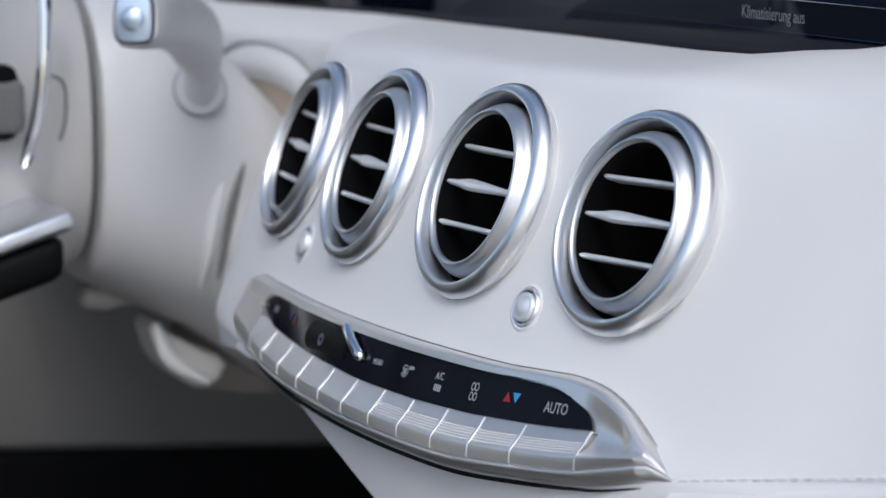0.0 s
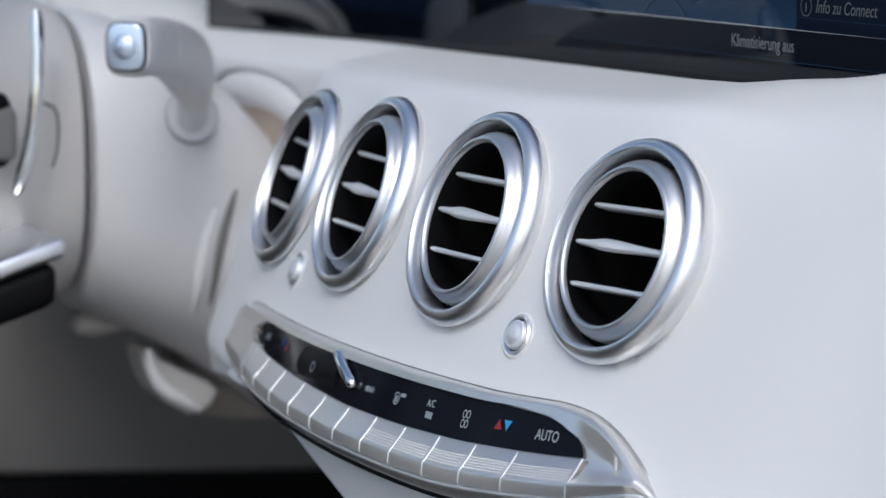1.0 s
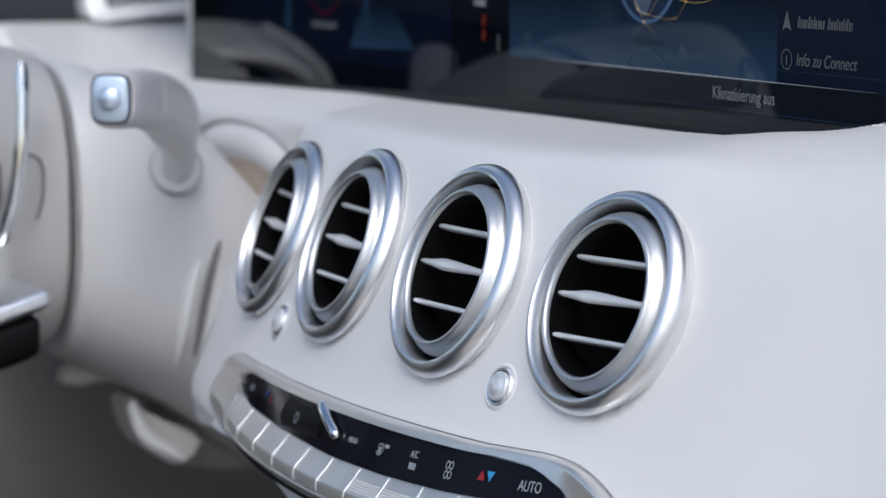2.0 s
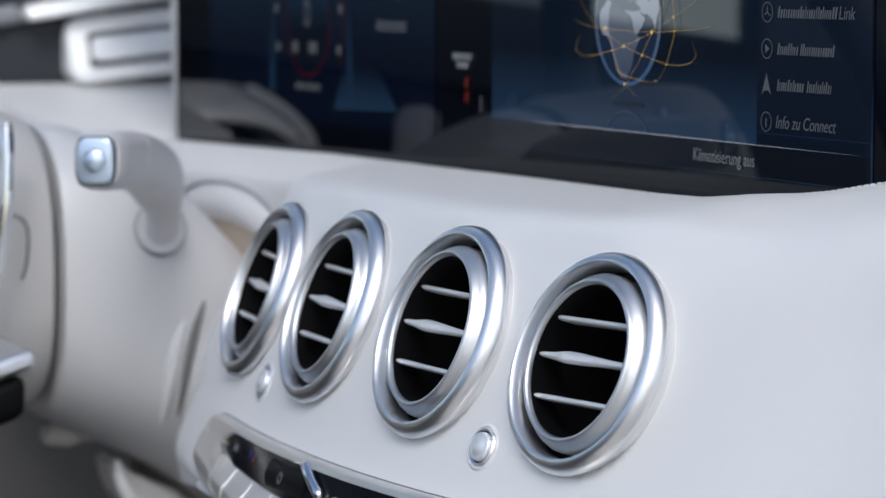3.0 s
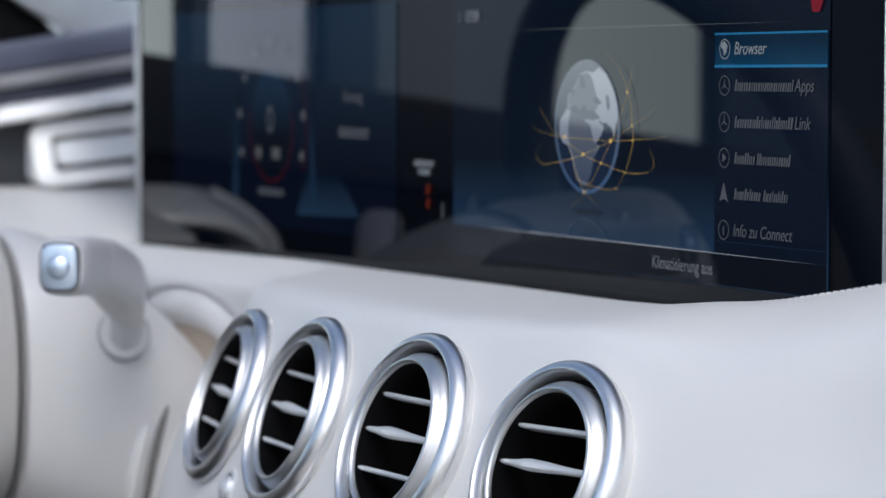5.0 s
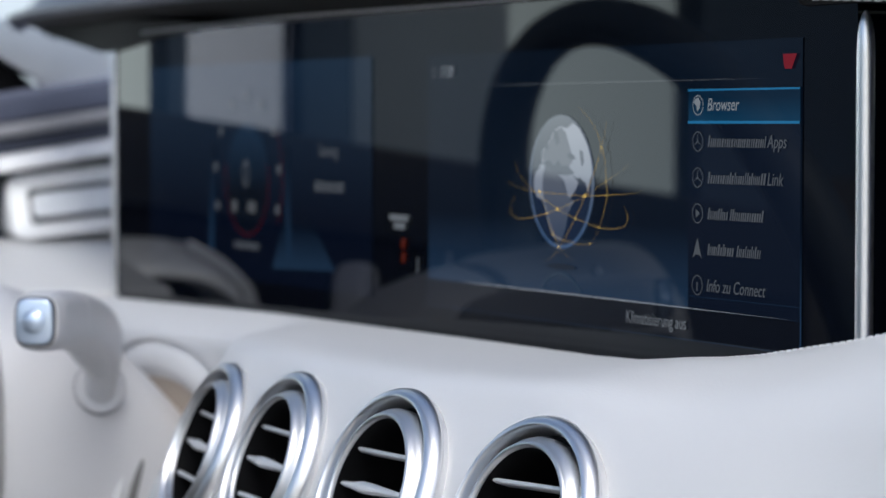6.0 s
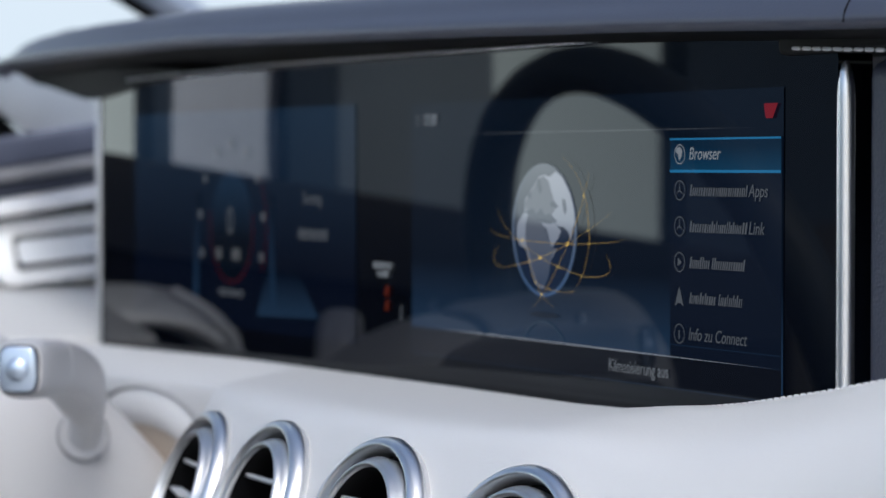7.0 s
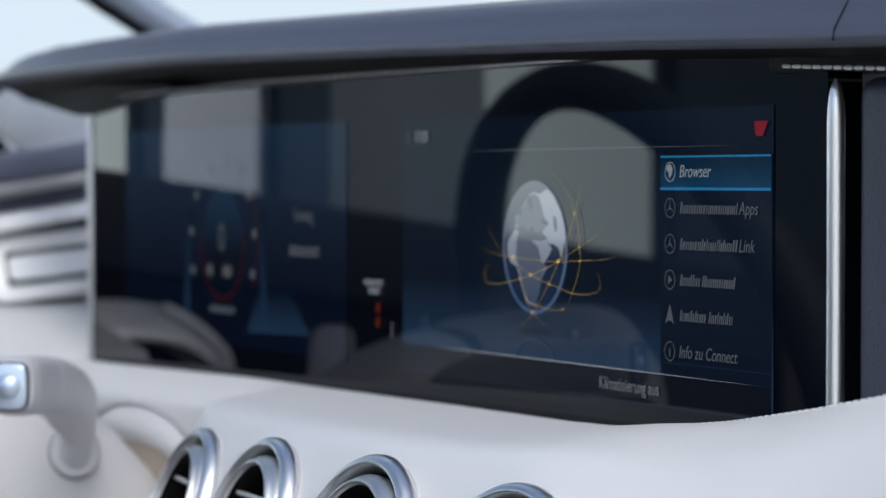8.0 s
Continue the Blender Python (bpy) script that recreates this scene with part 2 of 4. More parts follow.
seam = [(x, edge(x)[0] - 0.001, edge(x)[1] + 0.0002) for x in np.linspace(0.105, 0.30, 60)]
stitch_row(dashboard, seam, 0.0030, 0.0010, 0.0006, LEATHER)
low = [(x, yface(x, zz) - 0.0016, zz) for x, zz in ((x, 0.787 + 0.19 * (x - 0.198)) for x in np.linspace(0.200, 0.36, 40))]
stitch_row(dashboard, low, 0.0036, 0.0012, 0.00042, THREAD)
rows = [[(x, yface(x, zz - 0.006 + h) - d, zz - 0.006 + h) for h, d in ((-0.0030, -0.001), (-0.002, 0.0014), (0, 0.002), (0.002, 0.0014), (0.003, -0.001))]
        for x, zz in ((x, 0.787 + 0.19 * (x - 0.198)) for x in np.linspace(0.198, 0.41, 40))]
part("seam_welt", strip_mesh(rows), LEATHER, dashboard)


gap = spline([(-0.2930, -0.0725, 0.833), (-0.2924, -0.0752, 0.826), (-0.2918, -0.0785, 0.816), (-0.2922, -0.0812, 0.804), (-0.2940, -0.0832, 0.790), (-0.2985, -0.0845, 0.777)], 24)
part("panel_gap", tube(gap, [0.0003 + 0.0019 * math.sin(math.pi * (i + 0.5) / 24) ** 0.7 for i in range(24)], 10), GREY, dashboard, "dark gap beside the column")
lip = [p + Vector((-0.0012, -0.0085, -0.004)) for p in gap]
part("panel_lip", tube(lip, [0.0006 + 0.0028 * math.sin(math.pi * (i + 0.5) / 24) for i in range(24)], 12), LEATHER, dashboard, "rounded white lip beside the column")
# ---- round air vents ----
VENT_TILT = pose(0.0, 0.0, 0.0012, 2.5, -2.0, 0)


def air_vent():
    v = thing("air_vent", "round air vent with brushed silver ring and three silver vanes", "air vent", "air vents in the dashboard")
    ring = [(0.0376, -0.006), (0.0379, 0.0006), (0.0389, 0.0008), (0.0392, 0.0016), (0.0390, 0.0026), (0.0384, 0.0040), (0.0375, 0.0052), (0.0364, 0.0060), (0.0355, 0.0063), (0.0350, 0.0064), (0.0346, 0.0062),
            (0.0343, 0.0057), (0.0339, 0.0046), (0.0335, 0.0026), (0.0333, -0.0030), (0.0350, -0.006)]
    part("outer_ring", revolve(ring, 96, closed=True), RING, v, "satin silver ring", flat=60)
    inner = [(0.0308, -0.006), (0.0313, -0.0006), (0.0312, 0.0010), (0.0306, 0.0024), (0.0297, 0.0034), (0.0290, 0.0041), (0.0287, 0.0049), (0.0283, 0.0056), (0.0277, 0.0059), (0.0271, 0.0058), (0.0267, 0.0052), (0.0265, 0.0042), (0.0269, -0.004)]
    part("inner_ring", revolve(inner, 96, VENT_TILT, closed=True), RING_SOFT, v, "silver swivel ring", flat=50)
    barrel = revolve([(0.0345, -0.0040), (0.0330, -0.0060), (0.0304, -0.0058), (0.0290, 0.0000), (0.0270, 0.0030), (0.0265, 0.0038), (0.0263, -0.012), (0.0261, -0.045), (0.0001, -0.045)], 64, VENT_TILT)
    part("barrel", barrel, BLACK, v, "black hollow duct")
    for i, y in enumerate((0.0142, 0.0008, -0.0136)):
        half = math.sqrt(0.0262 ** 2 - y * y) - 0.0002
        rows = []
        for s in np.linspace(-1, 1, 33):
            x = s * half
            bulge = math.exp(-((s + 0.32) / (0.36 if s < -0.32 else 0.70)) ** 2) if i == 1 else 0.0
            end = min(1.0, 0.7 + 6.0 * (s + 1))
            h = (0.0010 + 0.0012 * bulge) * end
            zf = 0.0028 + 0.0012 * bulge
            sec = [(x, y - 0.0004, zf - 0.0075), (x, y - h * 0.8, zf - 0.003), (x, y - h, zf - 0.0012), (x, y - h * 0.80, zf - 0.0004), (x, y - h * 0.4, zf), (x, y + h * 0.4, zf), (x, y + h * 0.80, zf - 0.0004),
                   (x, y + h, zf - 0.0012), (x, y + h * 0.8, zf - 0.003), (x, y + 0.0004, zf - 0.0075)]
            rows.append([Vector(p) for p in sec])
        vane = part("vane", strip_mesh(rows, True, True), VANE, v, "" if i != 1 else "silver vane with a ribbed grip", flat=60)
        if i == 1:
            for rx in np.linspace(-0.0115, 0.0010, 16):
                for ry in (-0.0009, -0.0003, 0.0003):
                    bulge = math.exp(-((rx / half + 0.32) / (0.36 if rx / half < -0.32 else 0.70)) ** 2)
                    part("grip_dot", revolve([(0.00018, -0.0006), (0.00018, 0.00004), (0.00006, 0.00016)], 6, Matrix.Translation((rx, y + ry, 0.0028 + 0.0012 * bulge))), VANE, vane)
    for x in (-0.012, 0.0, 0.012):
        part("cross_vane", block(x - 0.0004, x + 0.0004, -0.022, 0.022, -0.04, -0.024), BLACK, v)
    for y0, y1 in ((0.0025, 0.0105), (-0.0115, -0.0025)):
        part("cross_vane", block(0.0160, 0.0164, y0, y1, -0.014, -0.0075, 0.0001, 1), BLACK_GLOSS, v, "thin glossy upright vane")
    return v


vent = air_vent()
for i, (x, z) in enumerate(VENTS):
    m = face_frame(x, z) @ pose(0, 0, 0.0004, 0, VENT_TURN[i], 0) @ Matrix.Diagonal((VENT_SIZE[i], VENT_SIZE[i], VENT_SIZE[i], 1))
    if i == 0:
        vent.matrix_basis = m
    else:
        copy_thing(vent, m)


# ---- push buttons between the vents ----
def push_button():
    b = thing("push_button", "small domed silver push button in a silver collar", "button", "push buttons between the vents")
    part("leather_rim", revolve([(0.0112, -0.001), (0.0102, 0.0004), (0.0092, 0.0008), (0.0086, 0.0002), (0.0086, -0.002)], 48), LEATHER, b)
    part("collar", revolve([(0.0086, -0.002), (0.0086, 0.0006), (0.0080, 0.0013), (0.0071, 0.0010), (0.0069, -0.002)], 48), SATIN, b)
    part("ring_gap", revolve([(0.0070, -0.002), (0.0070, 0.0002), (0.0063, 0.0002), (0.0063, -0.002)], 48), BLACK, b, "dark gap round the cap")
    part("cap", revolve([(0.0064, -0.002), (0.0064, 0.0016), (0.0061, 0.0022), (0.0056, 0.0025), (0.0049, 0.0024), (0.0043, 0.0026), (0.0034, 0.0033), (0.0018, 0.0038), (0.00005, 0.0039)], 48), VANE, b, "domed silver cap")
    return b

button = push_button()
SMALL = Matrix.Diagonal((0.82, 0.82, 0.82, 1))
button.matrix_basis = face_frame(0.1015, 0.827) @ SMALL
copy_thing(button, face_frame(-0.094, 0.8235))

# ---- climate control panel ----
climate = thing("climate_control_panel", "silver climate control panel with dark glass strip and key row", "control panel")
OUT = Vector((0, -0.927, 0.375))


def on_face(x, z, proud=0.0):
    return Vector((x, yface(x, z), z)) + OUT * proud


TOP_X = (-0.157, -0.150, -0.131, -0.054, 0.025, 0.104, 0.140, 0.156, 0.169, 0.183, 0.198)
TOP_Z = (0.7965, 0.8015, 0.8052, 0.8058, 0.807, 0.8082, 0.8102, 0.8088, 0.8045, 0.7965, 0.7865)
BOT_X = (-0.157, -0.146, -0.118, -0.075, -0.041, 0.011, 0.057, 0.096, 0.127, 0.155, 0.168, 0.186, 0.198)
BOT_Z = (0.7935, 0.7850, 0.7780, 0.7740, 0.7722, 0.7713, 0.7711, 0.7714, 0.7743, 0.7772, 0.7790, 0.7832, 0.7858)


def smooth_interp(x, xs, ys):
    return sum(interp(x + d, xs, ys) * w for d, w in ((-0.006, 1), (-0.003, 2), (0, 3), (0.003, 2), (0.006, 1))) / 9


def strip_top(x):
    return smooth_interp(x, TOP_X, TOP_Z)


def strip_bot(x):
    return sum(interp(x + d, BOT_X, BOT_Z) * w for d, w in ((-0.018, 1), (-0.012, 2), (-0.006, 3), (0, 4), (0.006, 3), (0.012, 2), (0.018, 1))) / 16 if -0.12 < x < 0.16 else smooth_interp(x, BOT_X, BOT_Z)


DISP_X = (-0.1050, -0.1015, -0.0950, -0.0822, -0.0385, 0.0133, 0.0586, 0.0958, 0.1282, 0.1387, 0.1470, 0.1555, 0.1590, 0.1602)
DISP_T = (0.7970, 0.7992, 0.8012, 0.8025, 0.8028, 0.8031, 0.8037, 0.8043, 0.8047, 0.8045, 0.8028, 0.8000, 0.7976, 0.7955)
DISP_B = (0.7965, 0.7950, 0.7930, 0.7908, 0.7889, 0.7877, 0.7883, 0.7896, 0.7918, 0.7927, 0.7934, 0.7943, 0.7947, 0.7948)
FRONT_SHARE = 0.80                      # where the keys end and the lower bar begins


def ridge_line(x):
    t, b = interp(x, DISP_X, DISP_B), strip_bot(x)
    return t - 0.55 * (t - b)


def front_line(x):
    t, b = interp(x, DISP_X, DISP_B), strip_bot(x)
    return t - FRONT_SHARE * (t - b)


def key_section(x, drop=0.0):
    """Heights and reliefs down a key: a smooth upper slope, a dotted slope, a ridge, a falling front."""
    t, k, f = interp(x, DISP_X, DISP_B) - 0.0003, ridge_line(x), front_line(x)
    return [(t, 0.0005), (t, 0.0040 - drop), (t - 0.06 * (t - k), 0.0044 - drop), (t - 0.42 * (t - k), 0.0058 - drop), (t - 0.92 * (t - k), 0.0083 - drop), (k, 0.0086 - drop), (k - 0.12 * (k - f), 0.0086 - drop),
            (k - 0.5 * (k - f), 0.0081 - drop), (k - 0.9 * (k - f), 0.0074 - drop), (f, 0.0066 - drop), (f, 0.0005)]


def surround_column(x):
    """Points down the silver surround at x: a rolled upper rim, a seat for the glass, a hollow beside it, a ridge, a front and a lower bar."""
    zt, zb = strip_top(x), strip_bot(x)
    tip = min(1.0, (x + 0.157) / 0.030 + 0.10, (0.199 - x) / 0.014 + 0.12)
    kr, kf = ridge_line(x), front_line(x)
    if x > 0.16:
        kr = ridge_line(0.16) + 0.15 * (x - 0.16)
        kf = kr - (ridge_line(0.16) - front_line(0.16)) * max(0.15, (0.199 - x) / 0.039)
    kr = min(kr, zt - 0.3 * (zt - zb))
    kf = max(zb + 0.15 * (kr - zb), min(kf, kr - 0.1 * (kr - zb)))
    dt = min(interp(x, DISP_X, DISP_T) + 0.0003, zt - 0.15 * (zt - kr))
    gb = max(min(interp(x, DISP_X, DISP_B) - 0.0005, dt - 0.0002), kr + 0.05 * (zt - kr))
    glass_here = -0.1050 < x < 0.1602
    keys_here = -0.0960 < x < 0.1618
    sweep = min(1.0, max(0.0, (x - 0.146) / 0.016)) * min(1.0, max(0.0, (0.1825 - x) / 0.010))
    sweep = sweep * sweep * (3 - 2 * sweep)
    ridge_h = 0.0086
    rim_h = 0.0054
    pts = []
    def add(z, h):
        pts.append(on_face(x, z, h * tip))
    def rim(e):
        return interp(e, (0, 0.0004, 0.0010, 0.0019, 0.0030, 0.0040), (-0.003, 0.0022, 0.0039, 0.0051, rim_h, rim_h - 0.0002))
    def open_face(z):
        """The metal where there is neither glass nor keys."""
        e = zt - z
        base = rim(e)
        if e > 0.002:
            u = (z - kr) / max(1e-5, zt - 0.002 - kr)
            base = rim_h + (ridge_h - rim_h) * (1 - u) ** 2
            base -= 0.0034 * sweep * math.sin(math.pi * min(1.0, max(0.0, u)) ** 0.8) ** 1.2
        return base
    for u in np.linspace(0, 1, 18):
        z = zt + (dt - zt) * u ** 1.3
        add(z, open_face(z))
    for u in np.linspace(0, 1, 14):
        z = dt + (gb - dt) * u
        add(z, 0.0030 if glass_here else open_face(z))
    for u in np.linspace(0.02, 1, 18):
        z = gb + (kr - gb) * u
        add(z, 0.0010 if keys_here else open_face(z))
    for u in np.linspace(0.05, 1, 10):
        add(kr + (kf - kr) * u, 0.0010 if keys_here else interp(u, (0, 0.15, 0.5, 1), (ridge_h, 0.0086, 0.0081, 0.0072)))
    for u, h in ((0.03, 0.0056), (0.08, 0.0064), (0.2, 0.0069), (0.35, 0.0068), (0.5, 0.0063), (0.65, 0.0053), (0.8, 0.0036), (0.92, 0.0012), (1.0, -0.003)):
        add(kf + (zb - kf) * u, h)
    pts[-1] = on_face(x, zb, -0.003)
    return pts


# the silver surround
xs = np.concatenate([np.linspace(-0.157, -0.1052, 60), np.linspace(-0.1048, -0.0962, 12), np.linspace(-0.0958, 0.13, 90), np.linspace(0.1305, 0.1600, 60), np.linspace(0.1604, 0.1616, 4), np.linspace(0.1620, 0.198, 90)])
part("surround", strip_mesh([surround_column(float(x)) for x in xs]), KEY_SILVER, climate, "curved satin silver surround", flat=70)

# dark glass strip
rows = []
for x in np.linspace(-0.1049, 0.1601, 110):
    x = float(x)
    t, b = interp(x, DISP_X, DISP_T), interp(x, DISP_X, DISP_B)
    rows.append([on_face(x, t + (b - t) * w, 0.0040) for w in np.linspace(0, 1, 5)])
glass = part("glass_strip", strip_mesh(rows), GLASS_STRIP, climate, "dark glossy glass strip")

# keys below the strip
KEY_EDGES = (-0.096, -0.0770, -0.0536, -0.0300, -0.0063, 0.0161, 0.0393, 0.0611, 0.0840, 0.1060, 0.1288, 0.1600)
KNURL = material("knurled_silver", (0.80, 0.79, 0.77), 0.3, 0.9, vary=0.02)


def bow(z, x):
    """Key edges bow a little along their height."""
    t, b = interp(x, DISP_X, DISP_B), strip_bot(x)
    w = (t - z) / (t - b)
    return 0.0024 * min(1.0, w / 0.5)


for a, b in zip(KEY_EDGES, KEY_EDGES[1:]):
    rows = []
    for i, x in enumerate(np.linspace(a + 0.00025, b - 0.00025, 9)):
        x = float(x)
        rows.append([on_face(x + bow(z, x), z, pr) for z, pr in key_section(x, (0.0028 if a < -0.09 else 0.00025) if i == 0 else 0.00025 if i == 8 else 0.0)])
    part("key", strip_mesh(rows, True, True), KEY_SILVER, climate, "satin silver key", flat=30)
    rows = []
    for x in (b - 0.00017, b - 0.00005, b + 0.00005, b + 0.00017):
        rows.append([on_face(x + bow(z, x), z, pr + (0.0001 if abs(x - b) < 0.0001 else -0.0004)) for z, pr in key_section(b)[1:-1]])
    part("key_joint", strip_mesh(rows), SATIN_SOFT, climate, "bright joint between keys")
    if a > 0.03:
        bm = bmesh.new()
        nx, nz = int((b - a - 0.002) / 0.0013), 5
        for ix in range(nx):
            for iz in range(nz):
                x0, x1 = (a + 0.001 + (b - a - 0.002) * (ix + e) / nx for e in (0.12, 0.88))
                quad = []
                for x, w in ((x0, iz + 0.12), (x1, iz + 0.12), (x1, iz + 0.88), (x0, iz + 0.88)):
                    p, q = key_section(x)[3:5]
                    z, pr = (p[c] + (q[c] - p[c]) * w / nz for c in (0, 1))
                    quad.append(on_face(x + bow(z, x), z, pr))
                tip = bm.verts.new(sum(quad, Vector()) / 4 + OUT * 0.00042)
                vs = [bm.verts.new(q - OUT * 0.00003) for q in quad]
                for k in range(4):
                    bm.faces.new((vs[k], vs[(k + 1) % 4], tip))
        part("knurled_patch", bm, KNURL, climate, "fine dotted grip patch", smooth=False)

xs = [float(x) for x in np.linspace(-0.10, 0.192, 70)]
part("shadow_gap", tube([on_face(x, strip_bot(x) - 0.0010, 0.0004) for x in xs], [0.0008 if x < 0.14 else 0.0008 - 0.0006 * (x - 0.14) / 0.052 for x in xs], 8), BLACK, climate, "black gap below the keys")

xs = [float(x) for x in np.linspace(-0.150, 0.197, 90)]
part("outline_gap", tube([on_face(x, strip_top(x) + 0.0002, 0.0001) for x in xs], 0.00024, 6), GREY, climate, "fine dark gap round the surround")

# roller in the middle of the strip
roller = part("roller", revolve([(0.0001, -0.020), (0.0078, -0.020), (0.0086, -0.0185), (0.0086, 0.0190), (0.0070, 0.0195), (0.0001, 0.0195)], 40,
              Matrix.Translation(on_face(-0.0215, 0.7955, -0.0030)) @ pose(0, 0, 0, 0, 90, 0)), BLACK, climate, "black roller with chrome rim")
bar = spline([on_face(-0.0075, 0.8030, 0.0040), on_face(-0.0052, 0.8026, 0.0052), on_face(0.0040, 0.7992, 0.0058), on_face(0.0135, 0.7955, 0.0052), on_face(0.0158, 0.7946, 0.0040)], 18)
part("rim", tube(bar, [0.0004 + 0.0019 * min(1.0, (i + 0.3) / 4, (17.3 - i) / 4) for i in range(18)], 12), CHROME, roller, "bright silver rim")

WHITE_GLOW = glowing("lit_symbol", (0.75, 0.8, 0.88), 0.27)
RED_GLOW = glowing("lit_red", (0.9, 0.06, 0.06), 0.20)
BLUE_GLOW = glowing("lit_blue", (0.08, 0.42, 0.85), 0.42)
WHITE_DIM = glowing("lit_symbol_dim", (0.7, 0.75, 0.85), 0.08)
RED_DIM = glowing("lit_red_dim", (0.9, 0.1, 0.1), 0.08)
BLUE_DIM = glowing("lit_blue_dim", (0.1, 0.2, 0.9), 0.12)


def lettering(text, size, m, mat, parent, squeeze=0.8, align="CENTER", name="lettering", slant=0.0):
    """Flat raised letters in the built-in font."""
    cu = bpy.data.curves.new(name, "FONT")
    cu.body, cu.size, cu.align_x, cu.align_y, cu.extrude = text, size, align, "CENTER", 0.00004
    tmp = bpy.data.objects.new(name, cu)
    me = bpy.data.meshes.new_from_object(tmp)
    bpy.data.objects.remove(tmp)
    me.transform(m @ Matrix(((squeeze, slant, 0, 0), (0, 1, 0, 0), (0, 0, 1, 0), (0, 0, 0, 1))))
    me.materials.clear()
    me.materials.append(mat)
    ob = new(name, me)
    ob.parent = parent
    p, base = parent, Matrix.Identity(4)
    while p:
        base = p.matrix_parent_inverse @ p.matrix_basis @ base
        p = p.parent
    ob.matrix_parent_inverse = base.inverted()
    return ob


def flat_shape(outline, m, mat, parent, name, thick=0.00008):
    bm = outline_plate([Vector((x, y, 0)) for x, y in outline], thick, (0, 0, 1))
    bm.transform(m)
    return part(name, bm, mat, parent, smooth=False)


def ring_shape(r0, r1, m, mat, parent, name, segs=32, a0=0, a1=360, stretch=1.0):
    bm = bmesh.new()
    full = a1 - a0 >= 360
    n = segs + (0 if full else 1)
    angs = [radians(a0 + (a1 - a0) * i / segs) for i in range(n)]
    vs = [[bm.verts.new((r * math.cos(a), stretch * r * math.sin(a), 0)) for a in angs] for r in (r0, r1)]
    for i in range(segs):
        j = (i + 1) % n
        bm.faces.new((vs[0][i], vs[1][i], vs[1][j], vs[0][j]))
    bm.transform(m)
    return part(name, bm, mat, parent, smooth=False)


def strip_at(x, z):
    return face_frame(x, z) @ pose(0, 0, 0.0043, 0, 0, 4)


lettering("AUTO", 0.0053, strip_at(0.1400, 0.7985), WHITE_GLOW, glass, 0.80)
lettering("A/C", 0.0038, strip_at(0.0722, 0.7980), WHITE_GLOW, glass, 0.85)
for k in range(4):
    flat_shape([(-0.0004, -0.0012), (0.0004, -0.0012), (0.0004, 0.0012), (-0.0004, 0.0012)], strip_at(0.0713 + 0.00115 * k, 0.7942), WHITE_GLOW, glass, "word_bar")
lettering("MENU", 0.0031, strip_at(0.0272, 0.7955), WHITE_GLOW, glass, 0.85)
flat_shape([(-0.0021, -0.0014), (0, 0.0022), (0.0021, -0.0014)][::-1], strip_at(0.1142, 0.7978), RED_GLOW, glass, "red_triangle")
flat_shape([(-0.0021, 0.0020), (0.0021, 0.0020), (0, -0.0016)][::-1], strip_at(0.1188, 0.7982), BLUE_GLOW, glass, "blue_triangle")
for dx in (-0.0011, 0.0011):
    for dz in (-0.0017, 0.0017):
        ring_shape(0.0008, 0.0012, strip_at(0.0952, 0.7967) @ pose(dx, dz, 0), WHITE_GLOW, glass, "fan_blade", 20, stretch=1.3)
demist = strip_at(0.0485, 0.7960)
ring_shape(0.0019, 0.0023, demist, WHITE_GLOW, glass, "window_symbol", 24, 200, 520)
for k in range(3):
    flat_shape([(-0.00022, -0.0014), (0.00022, -0.0014), (0.00022, 0.0010), (-0.00022, 0.0010)], demist @ pose(0.0008 * (k - 1), 0, 0), WHITE_GLOW, glass, "symbol_bar")
for k in range(4):
    flat_shape([(0, 0), (0.0006, 0), (0.0006, 0.0013), (0, 0.0013)], demist @ pose(0.0027 + 0.0009 * k, 0.0008, 0), WHITE_GLOW, glass, "word_bar")
ring_shape(0.0012, 0.0024, strip_at(-0.0180, 0.7952) @ pose(0, 0, 0.0040), WHITE_DIM, glass, "fan_symbol", 16)
flat_shape([(-0.0016, -0.0014), (0, 0.0022), (0.0016, -0.0014)][::-1], strip_at(-0.0605, 0.7968), RED_DIM, glass, "red_triangle")
flat_shape([(-0.0016, 0.0022), (0.0016, 0.0022), (0, -0.0014)][::-1], strip_at(-0.0655, 0.7970), BLUE_DIM, glass, "blue_triangle")
flat_shape([(-0.003, -0.0014), (0.003, -0.0014), (0.003, 0.0014), (-0.003, 0.0014)], strip_at(-0.0860, 0.7970), WHITE_DIM, glass, "word_bar")
for k in range(3):
    flat_shape([(-0.0011, -0.0008), (0.0011, -0.0008), (0.0011, 0.0008), (-0.0011, 0.0008)], strip_at(-0.0440 + 0.0035 * k, 0.7962), WHITE_DIM, glass, "word_bar")

# ---- wide display ----
display = thing("wide_display", "wide black glass display with lit gauge and menu", "display", at=(-0.167, 0.006, 0.90))
def rounded_rect(x0, x1, z0, z1, r, n=6):
    pts = []
    for cx, cz, a in ((x1 - r, z1 - r, 0), (x0 + r, z1 - r, 90), (x0 + r, z0 + r, 180), (x1 - r, z0 + r, 270)):
        for i in range(n + 1):
            t = radians(a + 90 * i / n)
            pts.append((cx + r * math.cos(t), cz + r * math.sin(t)))
    return pts

